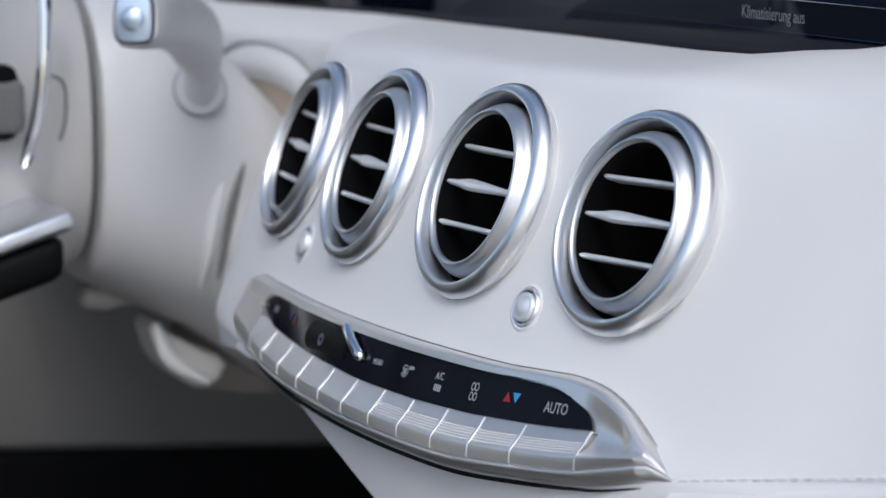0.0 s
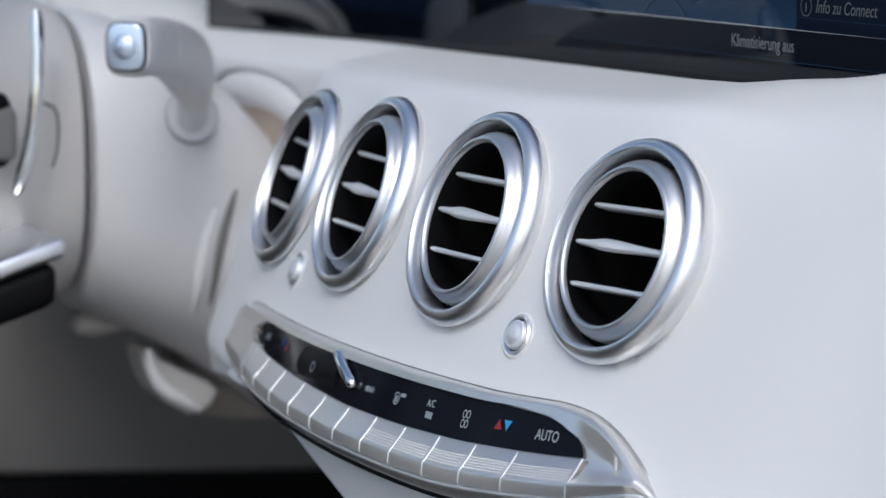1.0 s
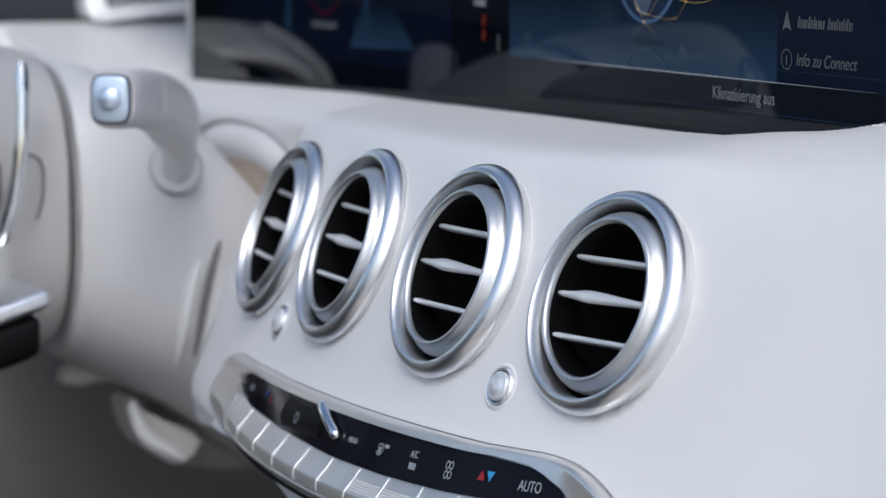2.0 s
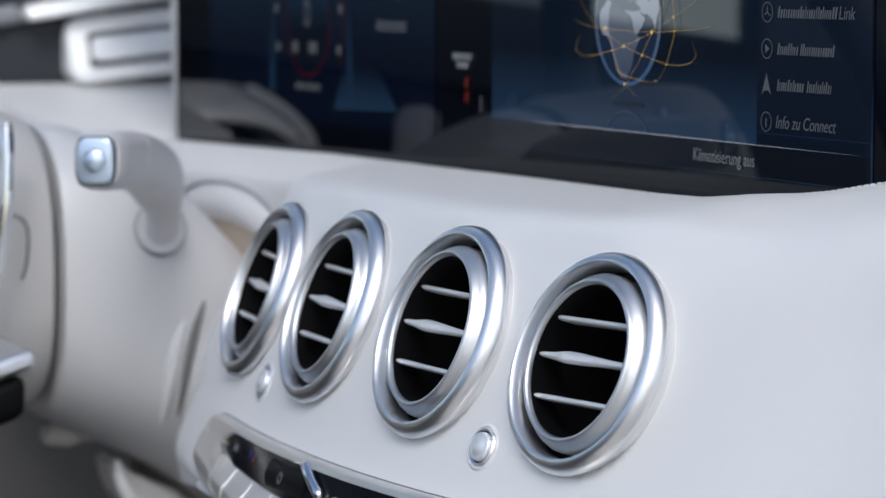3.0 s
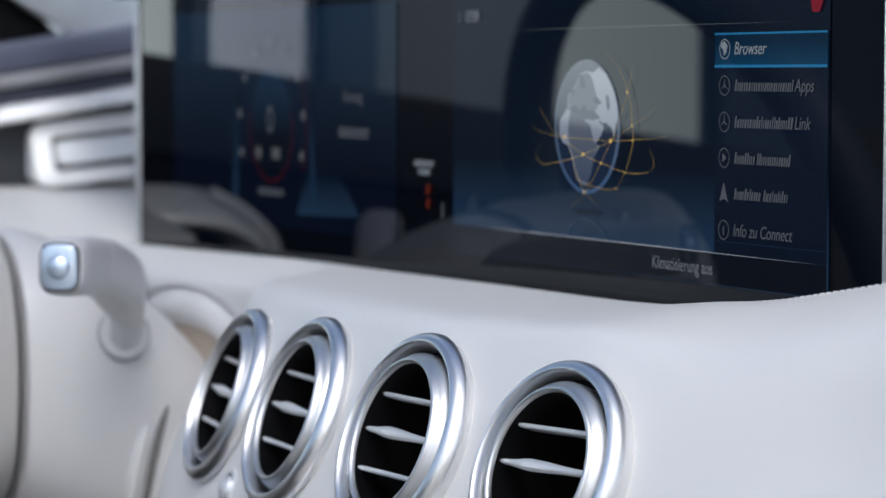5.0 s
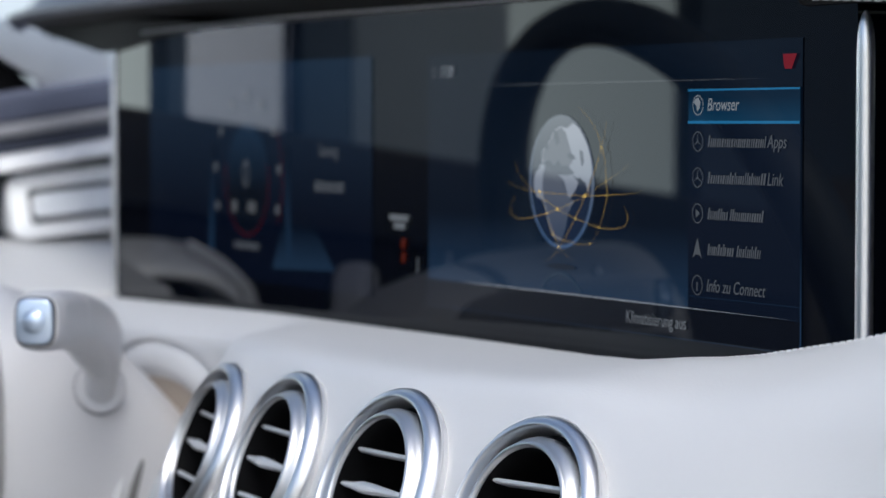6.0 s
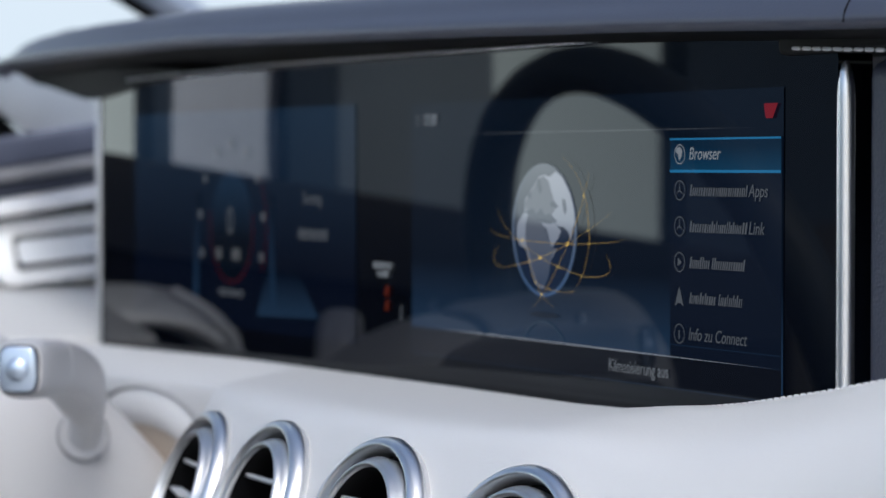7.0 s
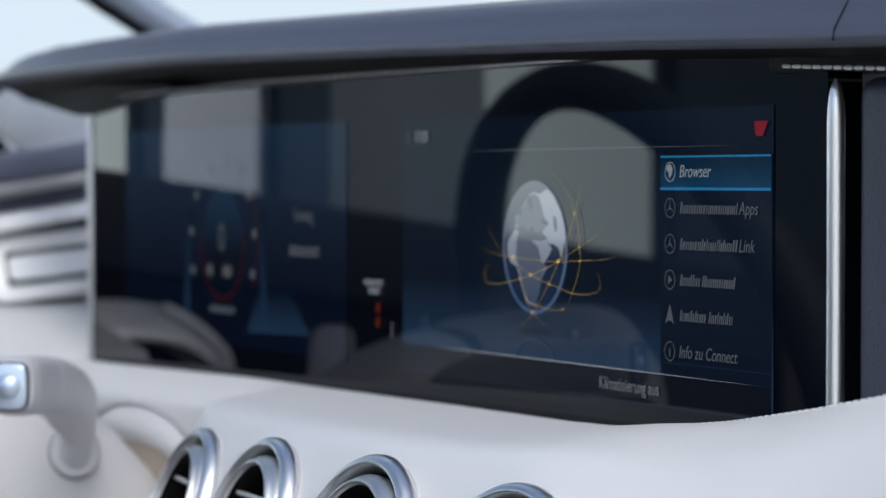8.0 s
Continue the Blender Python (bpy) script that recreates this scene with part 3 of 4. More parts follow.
bm = outline_plate([(x, 0.0, z) for x, z in rounded_rect(-0.533, 0.1985, 0.884, 1.046, 0.012)], 0.014, (0, 1, 0))
part("glass_pane", bm, BLACK_GLOSS, display, "polished black glass", smooth=False)
bm = tube([(0.2046, -0.001, z) for z in (0.885, 0.93, 0.98, 1.020, 1.026, 1.030, 1.0325, 1.0338)], [0.0031, 0.0031, 0.0031, 0.0031, 0.0028, 0.0022, 0.0014, 0.0005], 16, up=(0, 1, 0))
part("side_trim", bm, SATIN, display, "bright satin silver side trim")
bm = block(-0.538, -0.5335, -0.002, 0.014, 0.885, 1.040, 0.002, 3)
part("side_trim", bm, SATIN_SOFT, display, "satin silver side trim")
bm = tube([(x, -0.003, interp(x, (-0.48, -0.287, -0.127, 0.068, 0.137), (1.0466, 1.0484, 1.0477, 1.0467, 1.0458))) for x in np.linspace(-0.48, 0.137, 40)], 0.0007, 8)
part("upper_trim", bm, SATIN, display, "thin silver trim line")

FRONT = Matrix(((1, 0, 0, 0), (0, 0, -1, 0), (0, 1, 0, 0), (0, 0, 0, 1)))     # local x along, y up, z to the seats


def screen_at(x, z, lift=0.0004):
    return Matrix.Translation((x, -lift, z)) @ FRONT


def plate(x0, x1, z0, z1, mat, parent, name, lift=0.0003, label=""):
    ob = flat_shape([(x0, z0), (x1, z0), (x1, z1), (x0, z1)], screen_at(0, 0, lift), mat, parent, name)
    return tagged(ob, label)


RIGHT_BACK = display_glow("menu_display_glow", (0.019, 0.042, 0.083), (0.0025, 0.006, 0.013), 0.928, 0.958, 0.45)
LEFT_BACK = display_glow("gauge_display_glow", (0.0012, 0.0030, 0.010), (0.009, 0.024, 0.048), 0.950, 1.02, 0.4)
MENU_BACK = glowing("menu_back", (0.010, 0.017, 0.036), 0.22)
BLUE_BAR = display_glow("menu_blue", (0.018, 0.115, 0.24), (0.008, 0.045, 0.10), 0.997, 1.006, 0.2)
BLUE_LINE = glowing("menu_blue_line", (0.04, 0.26, 0.52), 0.36)
GREY_TEXT = glowing("menu_text", (0.55, 0.57, 0.6), 0.24)
SOFT_TEXT = glowing("soft_text", (0.5, 0.5, 0.5), 0.11)
MENU_TEXT = glowing("menu_text_soft", (0.5, 0.52, 0.56), 0.10)
FOOT_TEXT = glowing("foot_text", (0.5, 0.52, 0.55), 0.16)
DIM_TEXT = glowing("dim_text", (0.5, 0.52, 0.55), 0.12)
ORANGE = glowing("orbit_line", (0.74, 0.47, 0.10), 0.36)
GOLD = glowing("orbit_node", (0.95, 0.62, 0.12), 0.75)
ORANGE_MARK = glowing("orange_mark", (0.9, 0.12, 0.03), 0.06)
DARK_RED = glowing("dial_red", (0.5, 0.03, 0.05), 0.085)
FLOOR_LINE = glowing("pale_line", (0.7, 0.72, 0.75), 0.28)

right = plate(-0.1251, 0.1667, 0.9165, 1.0261, RIGHT_BACK, display, "menu_display", 0.0003, "lit menu display with a globe")
left = plate(-0.476, -0.1838, 0.9165, 1.0271, LEFT_BACK, display, "gauge_display", 0.0003, "dim lit gauge display")
plate(-0.1245, 0.166, 0.9168, 0.9282, glowing("footer_black", (0.006, 0.007, 0.01), 0.4), right, "footer_bar", 0.0005)
flat_shape([(-0.095, 0.9284), (-0.055, 0.92825), (0.05, 0.92825), (0.160, 0.9284), (0.05, 0.92865), (-0.055, 0.92865)], screen_at(0, 0, 0.0007), FLOOR_LINE, right, "footer_line")
flat_shape([(-0.085, 1.01235), (-0.02, 1.0122), (0.07, 1.0122), (0.150, 1.01235), (0.07, 1.0125), (-0.02, 1.0125)], screen_at(0, 0, 0.0007), DIM_TEXT, right, "header_line")
plate(0.0929, 0.1661, 0.9283, 0.9329, MENU_BACK, right, "menu_foot", 0.0006)
menu = plate(0.0929, 0.1661, 0.9331, 1.0092, MENU_BACK, right, "menu_block", 0.0006)
plate(0.0931, 0.1660, 0.9970, 1.0090, BLUE_BAR, right, "selected_item", 0.0008)
plate(0.0931, 0.1660, 0.9964, 0.9974, BLUE_LINE, right, "row_line", 0.0010)
plate(0.0931, 0.1660, 1.0083, 1.0090, BLUE_LINE, right, "row_line", 0.0010)
ROW_Z = (1.0031, 0.9899, 0.9767, 0.9636, 0.9507, 0.9373)
lettering("Browser", 0.0066, screen_at(0.1065, ROW_Z[0], 0.0011), GREY_TEXT, right, 0.92, "LEFT", slant=0.2)
lettering("Info zu Connect", 0.0066, screen_at(0.1065, ROW_Z[5], 0.0011), MENU_TEXT, right, 0.90, "LEFT", slant=0.2)
lettering("Klimatisierung aus", 0.0070, screen_at(0.0705, 0.9224, 0.0011), FOOT_TEXT, right, 0.86)
ring_shape(0.0014, 0.0019, screen_at(-0.1175, 1.0185, 0.0011), DIM_TEXT, right, "clock_symbol", 20, stretch=1.3)
lettering("17:09", 0.0072, screen_at(-0.1055, 1.0185, 0.0011), GREY_TEXT, right, 0.84)
lettering("Apps", 0.0066, screen_at(0.1462, ROW_Z[1], 0.0011), MENU_TEXT, right, 0.90, "LEFT", slant=0.2)
lettering("Link", 0.0066, screen_at(0.1462, ROW_Z[2], 0.0011), MENU_TEXT, right, 0.90, "LEFT", slant=0.2)
def word_bits(x0, x1, z, mat, parent, high=0.0022, low=0.0011, lift=0.0010):
    """Unreadable writing as a run of narrow bars."""
    x, first = x0, True
    while x < x1 - 0.0004:
        w = random.uniform(0.0005, 0.0011)
        up = high if first or random.random() < 0.2 else low
        x2, zl = min(x + w, x1), z - 0.0020 * high / 0.0022
        lean = 0.2 * (z + up - zl)
        flat_shape([(x, zl), (x2, zl), (x2 + lean, z + up), (x + lean, z + up)], screen_at(0, 0, lift), mat, parent, "word_bar")
        x += w + random.uniform(0.0005, 0.0008)
        first = False


for z, words in ((ROW_Z[1], ((0.1068, 0.1445),)), (ROW_Z[2], ((0.1068, 0.1445),)), (ROW_Z[3], ((0.1068, 0.1200), (0.1218, 0.1440))), (ROW_Z[4], ((0.1068, 0.1245), (0.1263, 0.1415)))):
    for a, b in words:
        word_bits(a, b, z, MENU_TEXT, right)
for i, z in enumerate(ROW_Z):
    m = screen_at(0.1000, z, 0.0011)
    tone = GREY_TEXT if i == 0 else MENU_TEXT
    if i == 4:
        flat_shape([(-0.0030, -0.0034), (-0.0012, -0.0022), (0.0012, -0.0022), (0.0030, -0.0034), (0, 0.0040)], m, tone, right, "arrow_symbol")
    else:
        ring_shape(0.0033, 0.0037, m, tone, right, "ring_symbol", 28)
        if i == 3:
            flat_shape([(-0.001, -0.0016), (0.0016, 0), (-0.001, 0.0016)], m, tone, right, "play_symbol")
        elif i == 5:
            flat_shape([(-0.0003, -0.0020), (0.0003, -0.0020), (0.0003, 0.0012), (-0.0003, 0.0012)], m, tone, right, "stroke")
        elif i == 0:
            flat_shape([(-0.0028, 0.0010), (-0.001, -0.0002), (-0.0004, -0.0024), (0.0012, -0.001), (0.0018, 0.0012), (0.0002, 0.0028), (-0.0018, 0.0024)], m, tone, right, "land_symbol")
        else:
            for a in (90, 210, 330):
                flat_shape([(0, -0.0003), (0.003, 0), (0, 0.0003)], m @ pose(0, 0, 0, 0, 0, a), MENU_TEXT, right, "stroke")
flat_shape([(-0.0036, -0.0014), (-0.0030, -0.0026), (0.0010, -0.0026), (0.0042, 0.0026), (-0.0044, 0.0026)], screen_at(0.1600, 1.0180, 0.0011), glowing("red_mark", (0.5, 0.02, 0.035), 0.22), right, "red_mark")

# globe picture
GX, GZ, GR = -0.0040, 0.9731, 0.0268
SEA = display_glow("globe_rim", (0.06, 0.12, 0.24), (0.22, 0.235, 0.26), GZ - GR, GZ + GR, 0.45)
DEEP = display_glow("globe_sea", (0.006, 0.011, 0.024), (0.10, 0.105, 0.115), GZ - 0.2 * GR, GZ + 0.95 * GR, 1.0)
INLAND = display_glow("globe_inland", (0.020, 0.030, 0.055), (0.085, 0.09, 0.10), GZ - 0.9 * GR, GZ + 0.7 * GR, 1.0)
LAND = display_glow("globe_land", (0.055, 0.07, 0.105), (0.24, 0.245, 0.265), GZ - 0.9 * GR, GZ + 0.7 * GR, 1.0)
circle = lambda r, n=48: [(r * math.cos(math.tau * i / n), r * math.sin(math.tau * i / n)) for i in range(n)]
globe = flat_shape(circle(GR), screen_at(GX, GZ, 0.0006), SEA, right, "globe")
flat_shape([(x * 0.93, y * 0.96 + 0.0004) for x, y in circle(GR)], screen_at(GX, GZ, 0.0007), DEEP, right, "globe_sea")
CONTINENTS = ((-0.79, 0.11), (-0.67, 0.19), (-0.58, 0.29), (-0.57, 0.44), (-0.46, 0.53), (-0.32, 0.625), (-0.17, 0.78), (0.01, 0.83), (0.19, 0.80), (0.40, 0.88), (0.60, 0.78), (0.82, 0.55), (0.93, 0.33), (0.96, 0.14), (0.89, 0.03), (0.85, -0.14),
              (0.76, 0.0), (0.6, 0.07), (0.52, 0.055), (0.34, 0.125), (0.55, 0.0), (0.46, -0.11), (0.28, -0.25), (0.40, -0.28), (0.25, -0.44), (0.19, -0.555), (0.16, -0.69), (0.01, -0.89), (-0.23, -0.83), (-0.375, -0.61), (-0.46, -0.42), (-0.55, -0.29), (-0.73, -0.25), (-0.83, -0.11), (-0.83, 0.03))
flat_shape([(GR * u, GR * w) for u, w in CONTINENTS], screen_at(GX, GZ, 0.0009), LAND, right, "land")
SEAS = (((-0.61, 0.27), (-0.44, 0.235), (-0.26, 0.17), (0.0, 0.11), (0.26, 0.10), (0.44, 0.14), (0.35, 0.18), (0.23, 0.25), (0.05, 0.235), (-0.05, 0.32), (-0.175, 0.25), (-0.35, 0.32)),
        ((0.23, 0.415), (0.25, 0.36), (0.40, 0.33), (0.47, 0.36), (0.33, 0.44)), ((0.60, 0.48), (0.62, 0.35), (0.66, 0.24), (0.72, 0.30), (0.68, 0.46)),
        ((0.04, 0.07), (0.10, -0.055), (0.18, -0.17), (0.25, -0.22), (0.14, 0.0)), ((-0.20, 0.77), (-0.18, 0.65), (-0.10, 0.55), (-0.02, 0.60), (-0.10, 0.75)), ((-0.50, 0.55), (-0.44, 0.46), (-0.36, 0.50), (-0.40, 0.58)))
DRY = display_glow("globe_inner_land", (0.030, 0.040, 0.065), (0.075, 0.08, 0.095), GZ - 0.8 * GR, GZ + 0.2 * GR, 1.0)
NORTH = display_glow("globe_north_land", (0.10, 0.105, 0.12), (0.115, 0.12, 0.13), GZ + 0.1 * GR, GZ + 0.9 * GR, 1.0)
INNER_LAND = ((-0.45, 0.26), (-0.19, 0.20), (-0.02, 0.09), (0.12, -0.04), (0.22, -0.2), (0.37, -0.27), (0.24, -0.46), (0.17, -0.69), (0.06, -0.84), (-0.18, -0.80), (-0.33, -0.60), (-0.42, -0.40), (-0.5, -0.29), (-0.55, -0.10), (-0.53, 0.10))
flat_shape([(GR * u, GR * w) for u, w in INNER_LAND], screen_at(GX, GZ, 0.0010), DRY, right, "inner_land")
NORTH_LAND = ((-0.56, 0.42), (-0.44, 0.52), (-0.30, 0.62), (-0.15, 0.77), (0.02, 0.81), (0.16, 0.74), (0.27, 0.55), (0.33, 0.44), (0.36, 0.30), (0.26, 0.24), (0.05, 0.24), (-0.05, 0.31), (-0.175, 0.26), (-0.35, 0.31), (-0.55, 0.31))
flat_shape([(GR * u, GR * w) for u, w in NORTH_LAND], screen_at(GX, GZ, 0.0010), NORTH, right, "north_land")
for o in SEAS:
    flat_shape([(GR * u, GR * w) for u, w in o], screen_at(GX, GZ, 0.0011), INLAND, right, "inland_sea")
ring_shape(0.0225, 0.0232, screen_at(GX, 0.9135, 0.0008), glowing("globe_echo", (0.06, 0.10, 0.15), 0.3), right, "globe_echo", 28, 42, 138)
# the pictured globe's shadow, drawn as a dark ellipse below it
flat_shape([(x, y * 0.10) for x, y in circle(0.0125)], screen_at(GX + 0.0005, GZ - 1.27 * GR, 0.0007), glowing("globe_ground", (0.006, 0.013, 0.026), 0.45), right, "globe_ground")
# orbit lines, in globe radii from its centre
ORBITS = (((-1.69, -0.02), (-1.28, -0.11), (-0.73, -0.16), (-0.02, -0.18), (0.81, -0.19), (1.51, -0.16), (2.08, -0.13), (2.44, -0.08)),
          ((-1.43, 0.3), (-1.28, 0.14), (-1.0, -0.05), (-0.62, -0.21), (-0.02, -0.41), (0.54, -0.53), (1.23, -0.64), (1.68, -0.64), (1.97, -0.58), (2.05, -0.46), (1.92, -0.3)),
          ((-1.35, -0.26), (-1.52, -0.4), (-1.48, -0.53), (-1.24, -0.59), (-0.82, -0.55), (-0.37, -0.48), (-0.02, -0.41), (0.42, -0.3), (0.81, -0.19), (1.35, 0.01), (1.83, 0.18), (2.08, 0.31)),
          ((-0.42, -1.21), (-0.1, -1.08), (0.13, -0.9), (0.51, -0.53), (0.81, -0.19), (1.05, 0.13), (1.26, 0.46), (1.39, 0.75), (1.43, 0.91)),
          ((-0.33, -0.67), (-0.16, -0.79), (0.07, -0.85), (0.42, -0.89), (0.68, -0.91), (0.98, -0.89)),
          ((-0.58, -0.16), (-0.42, -0.39), (-0.28, -0.62), (-0.16, -0.79), (0.02, -0.96), (0.25, -1.09), (0.42, -1.15)),
          ((0.98, -0.89), (1.23, -0.64), (1.4, -0.32), (1.45, -0.17), (1.43, 0.05), (1.38, 0.34), (1.29, 0.54), (1.09, 0.81), (0.84, 0.99), (0.59, 1.12)))
for knots in ORBITS:
    pts = spline([(GX + GR * u, -0.0018, GZ + GR * w) for u, w in knots], 8 * len(knots))
    n = len(pts)
    part("orbit_line", tube(pts, [0.00002 + 0.00007 * math.sin(math.pi * (i + 0.5) / n) for i in range(n)], 4, up=(0, 1, 0)), ORANGE, right, smooth=False)
NODES = ((-0.58, -0.16, 0.0006), (-0.02, -0.41, 0.0006), (0.81, -0.19, 0.0007), (0.54, -0.53, 0.0004), (1.23, -0.64, 0.0003), (1.45, -0.17, 0.0003), (1.43, 0.03, 0.0003),
         (1.29, 0.52, 0.0004), (-0.16, -0.79, 0.0003), (0.02, -0.97, 0.0004), (-0.37, -0.48, 0.0003), (0.95, -0.89, 0.0003))
for u, w, r in NODES:
    flat_shape([(a * (1.0 if i % 2 else 0.45), b * (1.0 if i % 2 else 0.45)) for i, (a, b) in enumerate(circle(r * 1.3, 16))], screen_at(GX + GR * u, GZ + GR * w, 0.0020), GOLD, right, "orbit_node")

# gauge picture
DX, DZ = -0.334, 0.968
flat_shape(circle(0.0280), screen_at(DX, DZ, 0.0006), display_glow("dial_blue", (0.004, 0.010, 0.022), (0.04, 0.11, 0.22), DZ - 0.006, DZ + 0.028, 0.14), left, "dial_face")
ring_shape(0.0455, 0.0462, screen_at(DX, DZ, 0.0008), DARK_RED, left, "dial_ring", 40, -28, 34)
ring_shape(0.0280, 0.0288, screen_at(DX, DZ, 0.0008), DARK_RED, left, "dial_ring", 60, 165, 375)
for i in range(9):
    a = radians(-20 + 220 * i / 8)
    plate(DX + 0.0425 * math.cos(a) - 0.0019, DX + 0.0425 * math.cos(a) + 0.0019, DZ + 0.0425 * math.sin(a) - 0.0022, DZ + 0.0425 * math.sin(a) + 0.0022, DIM_TEXT, left, "dial_mark", 0.0010)
ring_shape(0.0026, 0.0040, screen_at(DX - 0.001, DZ + 0.003, 0.0010), MENU_TEXT, left, "dial_figure", 24, stretch=1.75)
for dx, w in ((-0.0165, 0.0030), (0.0040, 0.0022), (0.0095, 0.0022)):
    plate(DX + dx - w, DX + dx + w, DZ - 0.0170, DZ - 0.0112, SOFT_TEXT, left, "dial_figure", 0.0010)
word_bits(-0.3510, -0.3180, 0.9342, MENU_TEXT, left, 0.0020, 0.0016)
lettering("Sonntag", 0.0086, screen_at(-0.2320, 0.9832, 0.0010), MENU_TEXT, left, 0.82)
word_bits(-0.2487, -0.2140, 0.9662, MENU_TEXT, left, 0.0028, 0.0024)
word_bits(-0.1638, -0.1445, 0.9540, GREY_TEXT, display, 0.0016, 0.0014)
word_bits(-0.1596, -0.1477, 0.9503, GREY_TEXT, display, 0.0016, 0.0014)
for z, w in ((0.9428, 0.0024), (0.9364, 0.0022)):
    flat_shape([(-w, -0.0022), (w * 0.6, -0.0026), (w, 0.0020), (-w * 0.3, 0.0024)], screen_at(-0.1495, z, 0.0010), ORANGE_MARK, display, "warning_mark")
plate(-0.1353, -0.1340, 0.9300, 0.9370, DIM_TEXT, display, "faint_mark", 0.0010)
flat_shape([(-0.3016, 0.9240), (-0.2250, 0.9262), (-0.2560, 0.9520), (-0.2850, 0.9520)], screen_at(0, 0, 0.0005), display_glow("blue_field", (0.026, 0.060, 0.115), (0.002, 0.005, 0.014), 0.925, 0.947, 0.28), left, "blue_field")
for x0, x1, lean in ((-0.3870, -0.3800, 0.003), (-0.2830, -0.2770, -0.003)):
    flat_shape([(x0, 0.930), (x1, 0.930), (x1 + lean, 0.985), (x0 + lean, 0.985)], screen_at(0, 0, 0.0007), display_glow("blue_flank", (0.02, 0.05, 0.10), (0.004, 0.010, 0.022), 0.93, 0.985, 0.3), left, "blue_flank")

# ---- cover above the display ----
cover = thing("dash_cover", "dark leather cover overhanging the display", "dashboard cover", kind="structure", at=(0, 0.1, 1.05))
rows, under = [], []
for x in np.concatenate([np.linspace(-0.660, -0.56, 26), np.linspace(-0.55, 0.45, 50)]):
    x = float(x)
    zl = interp(x, (-0.70, -0.61, -0.5, -0.332, -0.027, 0.114, 0.221, 0.45), (1.0575, 1.0578, 1.0588, 1.0583, 1.0505, 1.0465, 1.0425, 1.036))
    zt = interp(x, (-0.660, -0.655, -0.642, -0.622, -0.60, -0.57, -0.507, -0.332, -0.027, 0.2, 0.45), (1.0600, 1.0625, 1.0668, 1.0705, 1.0735, 1.0755, 1.0775, 1.0780, 1.0712, 1.066, 1.06))
    yl = -0.03 + (0.010 * ((-0.56 - x) / 0.08) ** 2 if x < -0.56 else 0)
    deep = interp(x, (-0.672, -0.58, -0.50), (0.16, 0.22, 1.0))
    sec = [(yl + 0.0045, zl), (yl + 0.0005, zl + 0.0025), (yl + 0.001, zl + 0.006), (yl + 0.004, (zl + zt) / 2), (yl + 0.008, zt - 0.004), (yl + 0.014, zt - 0.0005), (yl + 0.035, zt + 0.0015), (yl + 0.13 * deep, zt + 0.001), (yl + 0.31 * deep, zt - 0.004), (yl + 0.53 * deep, zt - 0.03)]
    xo = x if x > -0.5 else -0.5 + 1.2 * (x + 0.5)
    rows.append(spline([(xo, a, b) for a, b in sec], 41))
    low = [(0.03 + 0.08 * deep, 1.042), (0.03 + 0.04 * deep, 1.045), (0.03, min(zl - 0.005, 1.049)), (0.016, min(zl - 0.004, 1.0495)), (yl + 0.016, zl - 0.0012), (yl + 0.005, zl + 0.0008)]
    under.append(spline([(xo, a, b) for a, b in low], 21))
part("cover_skin", strip_mesh(rows), NAVY, cover, flat=60)
cover.children[0].modifiers.new("thickness", "SOLIDIFY").thickness = 0.003
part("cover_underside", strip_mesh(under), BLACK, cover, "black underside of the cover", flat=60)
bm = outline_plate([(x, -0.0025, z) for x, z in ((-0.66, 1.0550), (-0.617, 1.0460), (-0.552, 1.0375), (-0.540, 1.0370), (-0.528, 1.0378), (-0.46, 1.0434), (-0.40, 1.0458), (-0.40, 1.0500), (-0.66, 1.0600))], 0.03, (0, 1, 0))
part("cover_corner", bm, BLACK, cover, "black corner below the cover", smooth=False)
bm = tube([(0.2436, -0.0298, 1.0440), (0.2438, -0.0293, 1.0478), (0.2440, -0.0263, 1.0532), (0.2445, -0.0223, 1.0605), (0.2450, -0.0163, 1.0643), (0.2470, 0.005, 1.0662)], 0.00035, 6, up=(1, 0, 0))
part("seam", bm, BLACK, cover, "dark seam")
st = [(x, -0.0045, 1.0388 - 0.05 * (x - 0.178)) for x in np.linspace(0.178, 0.33, 30)]
stitch_row(cover, st, 0.0048, 0.0012, 0.0008, THREAD)
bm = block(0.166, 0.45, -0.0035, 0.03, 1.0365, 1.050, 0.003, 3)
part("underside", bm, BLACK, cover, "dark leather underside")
bm = block(0.2120, 0.46, 0.001, 0.05, 0.88, 1.034, 0.006, 4)
upper = solo("passenger_dash_panel", bm, material("midnight_leather", (0.032, 0.037, 0.062), 0.45, grain=0.3, scale=800, vary=0.06), "dark blue-grey leather panel beside the display", "dashboard panel", "structure")

# ---- steering column ----
column = thing("steering_column", "cream steering column shroud with selector lever", "steering column", at=(-0.36, -0.1, 0.77))
def oval(cx, cz, rx, rz, y, n=40, power=2.6):
    pts = []
    for i in range(n):
        a = math.tau * i / n
        c, s = math.cos(a), math.sin(a)
        pts.append(Vector((cx + rx * math.copysign(abs(c) ** (2 / power), c), y, cz + rz * math.copysign(abs(s) ** (2 / power), s))))
    return pts
rows = [oval(-0.365, zc, rx, rz, y) for y, zc, rx, rz in ((-0.1405, 0.846, 0.060, 0.064), (-0.140, 0.846, 0.067, 0.071), (-0.134, 0.844, 0.070, 0.0745), (-0.12, 0.839, 0.072, 0.0765), (-0.10, 0.831, 0.073, 0.0775),
        (-0.08, 0.8195, 0.073, 0.0765), (-0.06, 0.8035, 0.072, 0.0745), (-0.04, 0.7855, 0.070, 0.0715), (0.0, 0.7525, 0.066, 0.0675))]
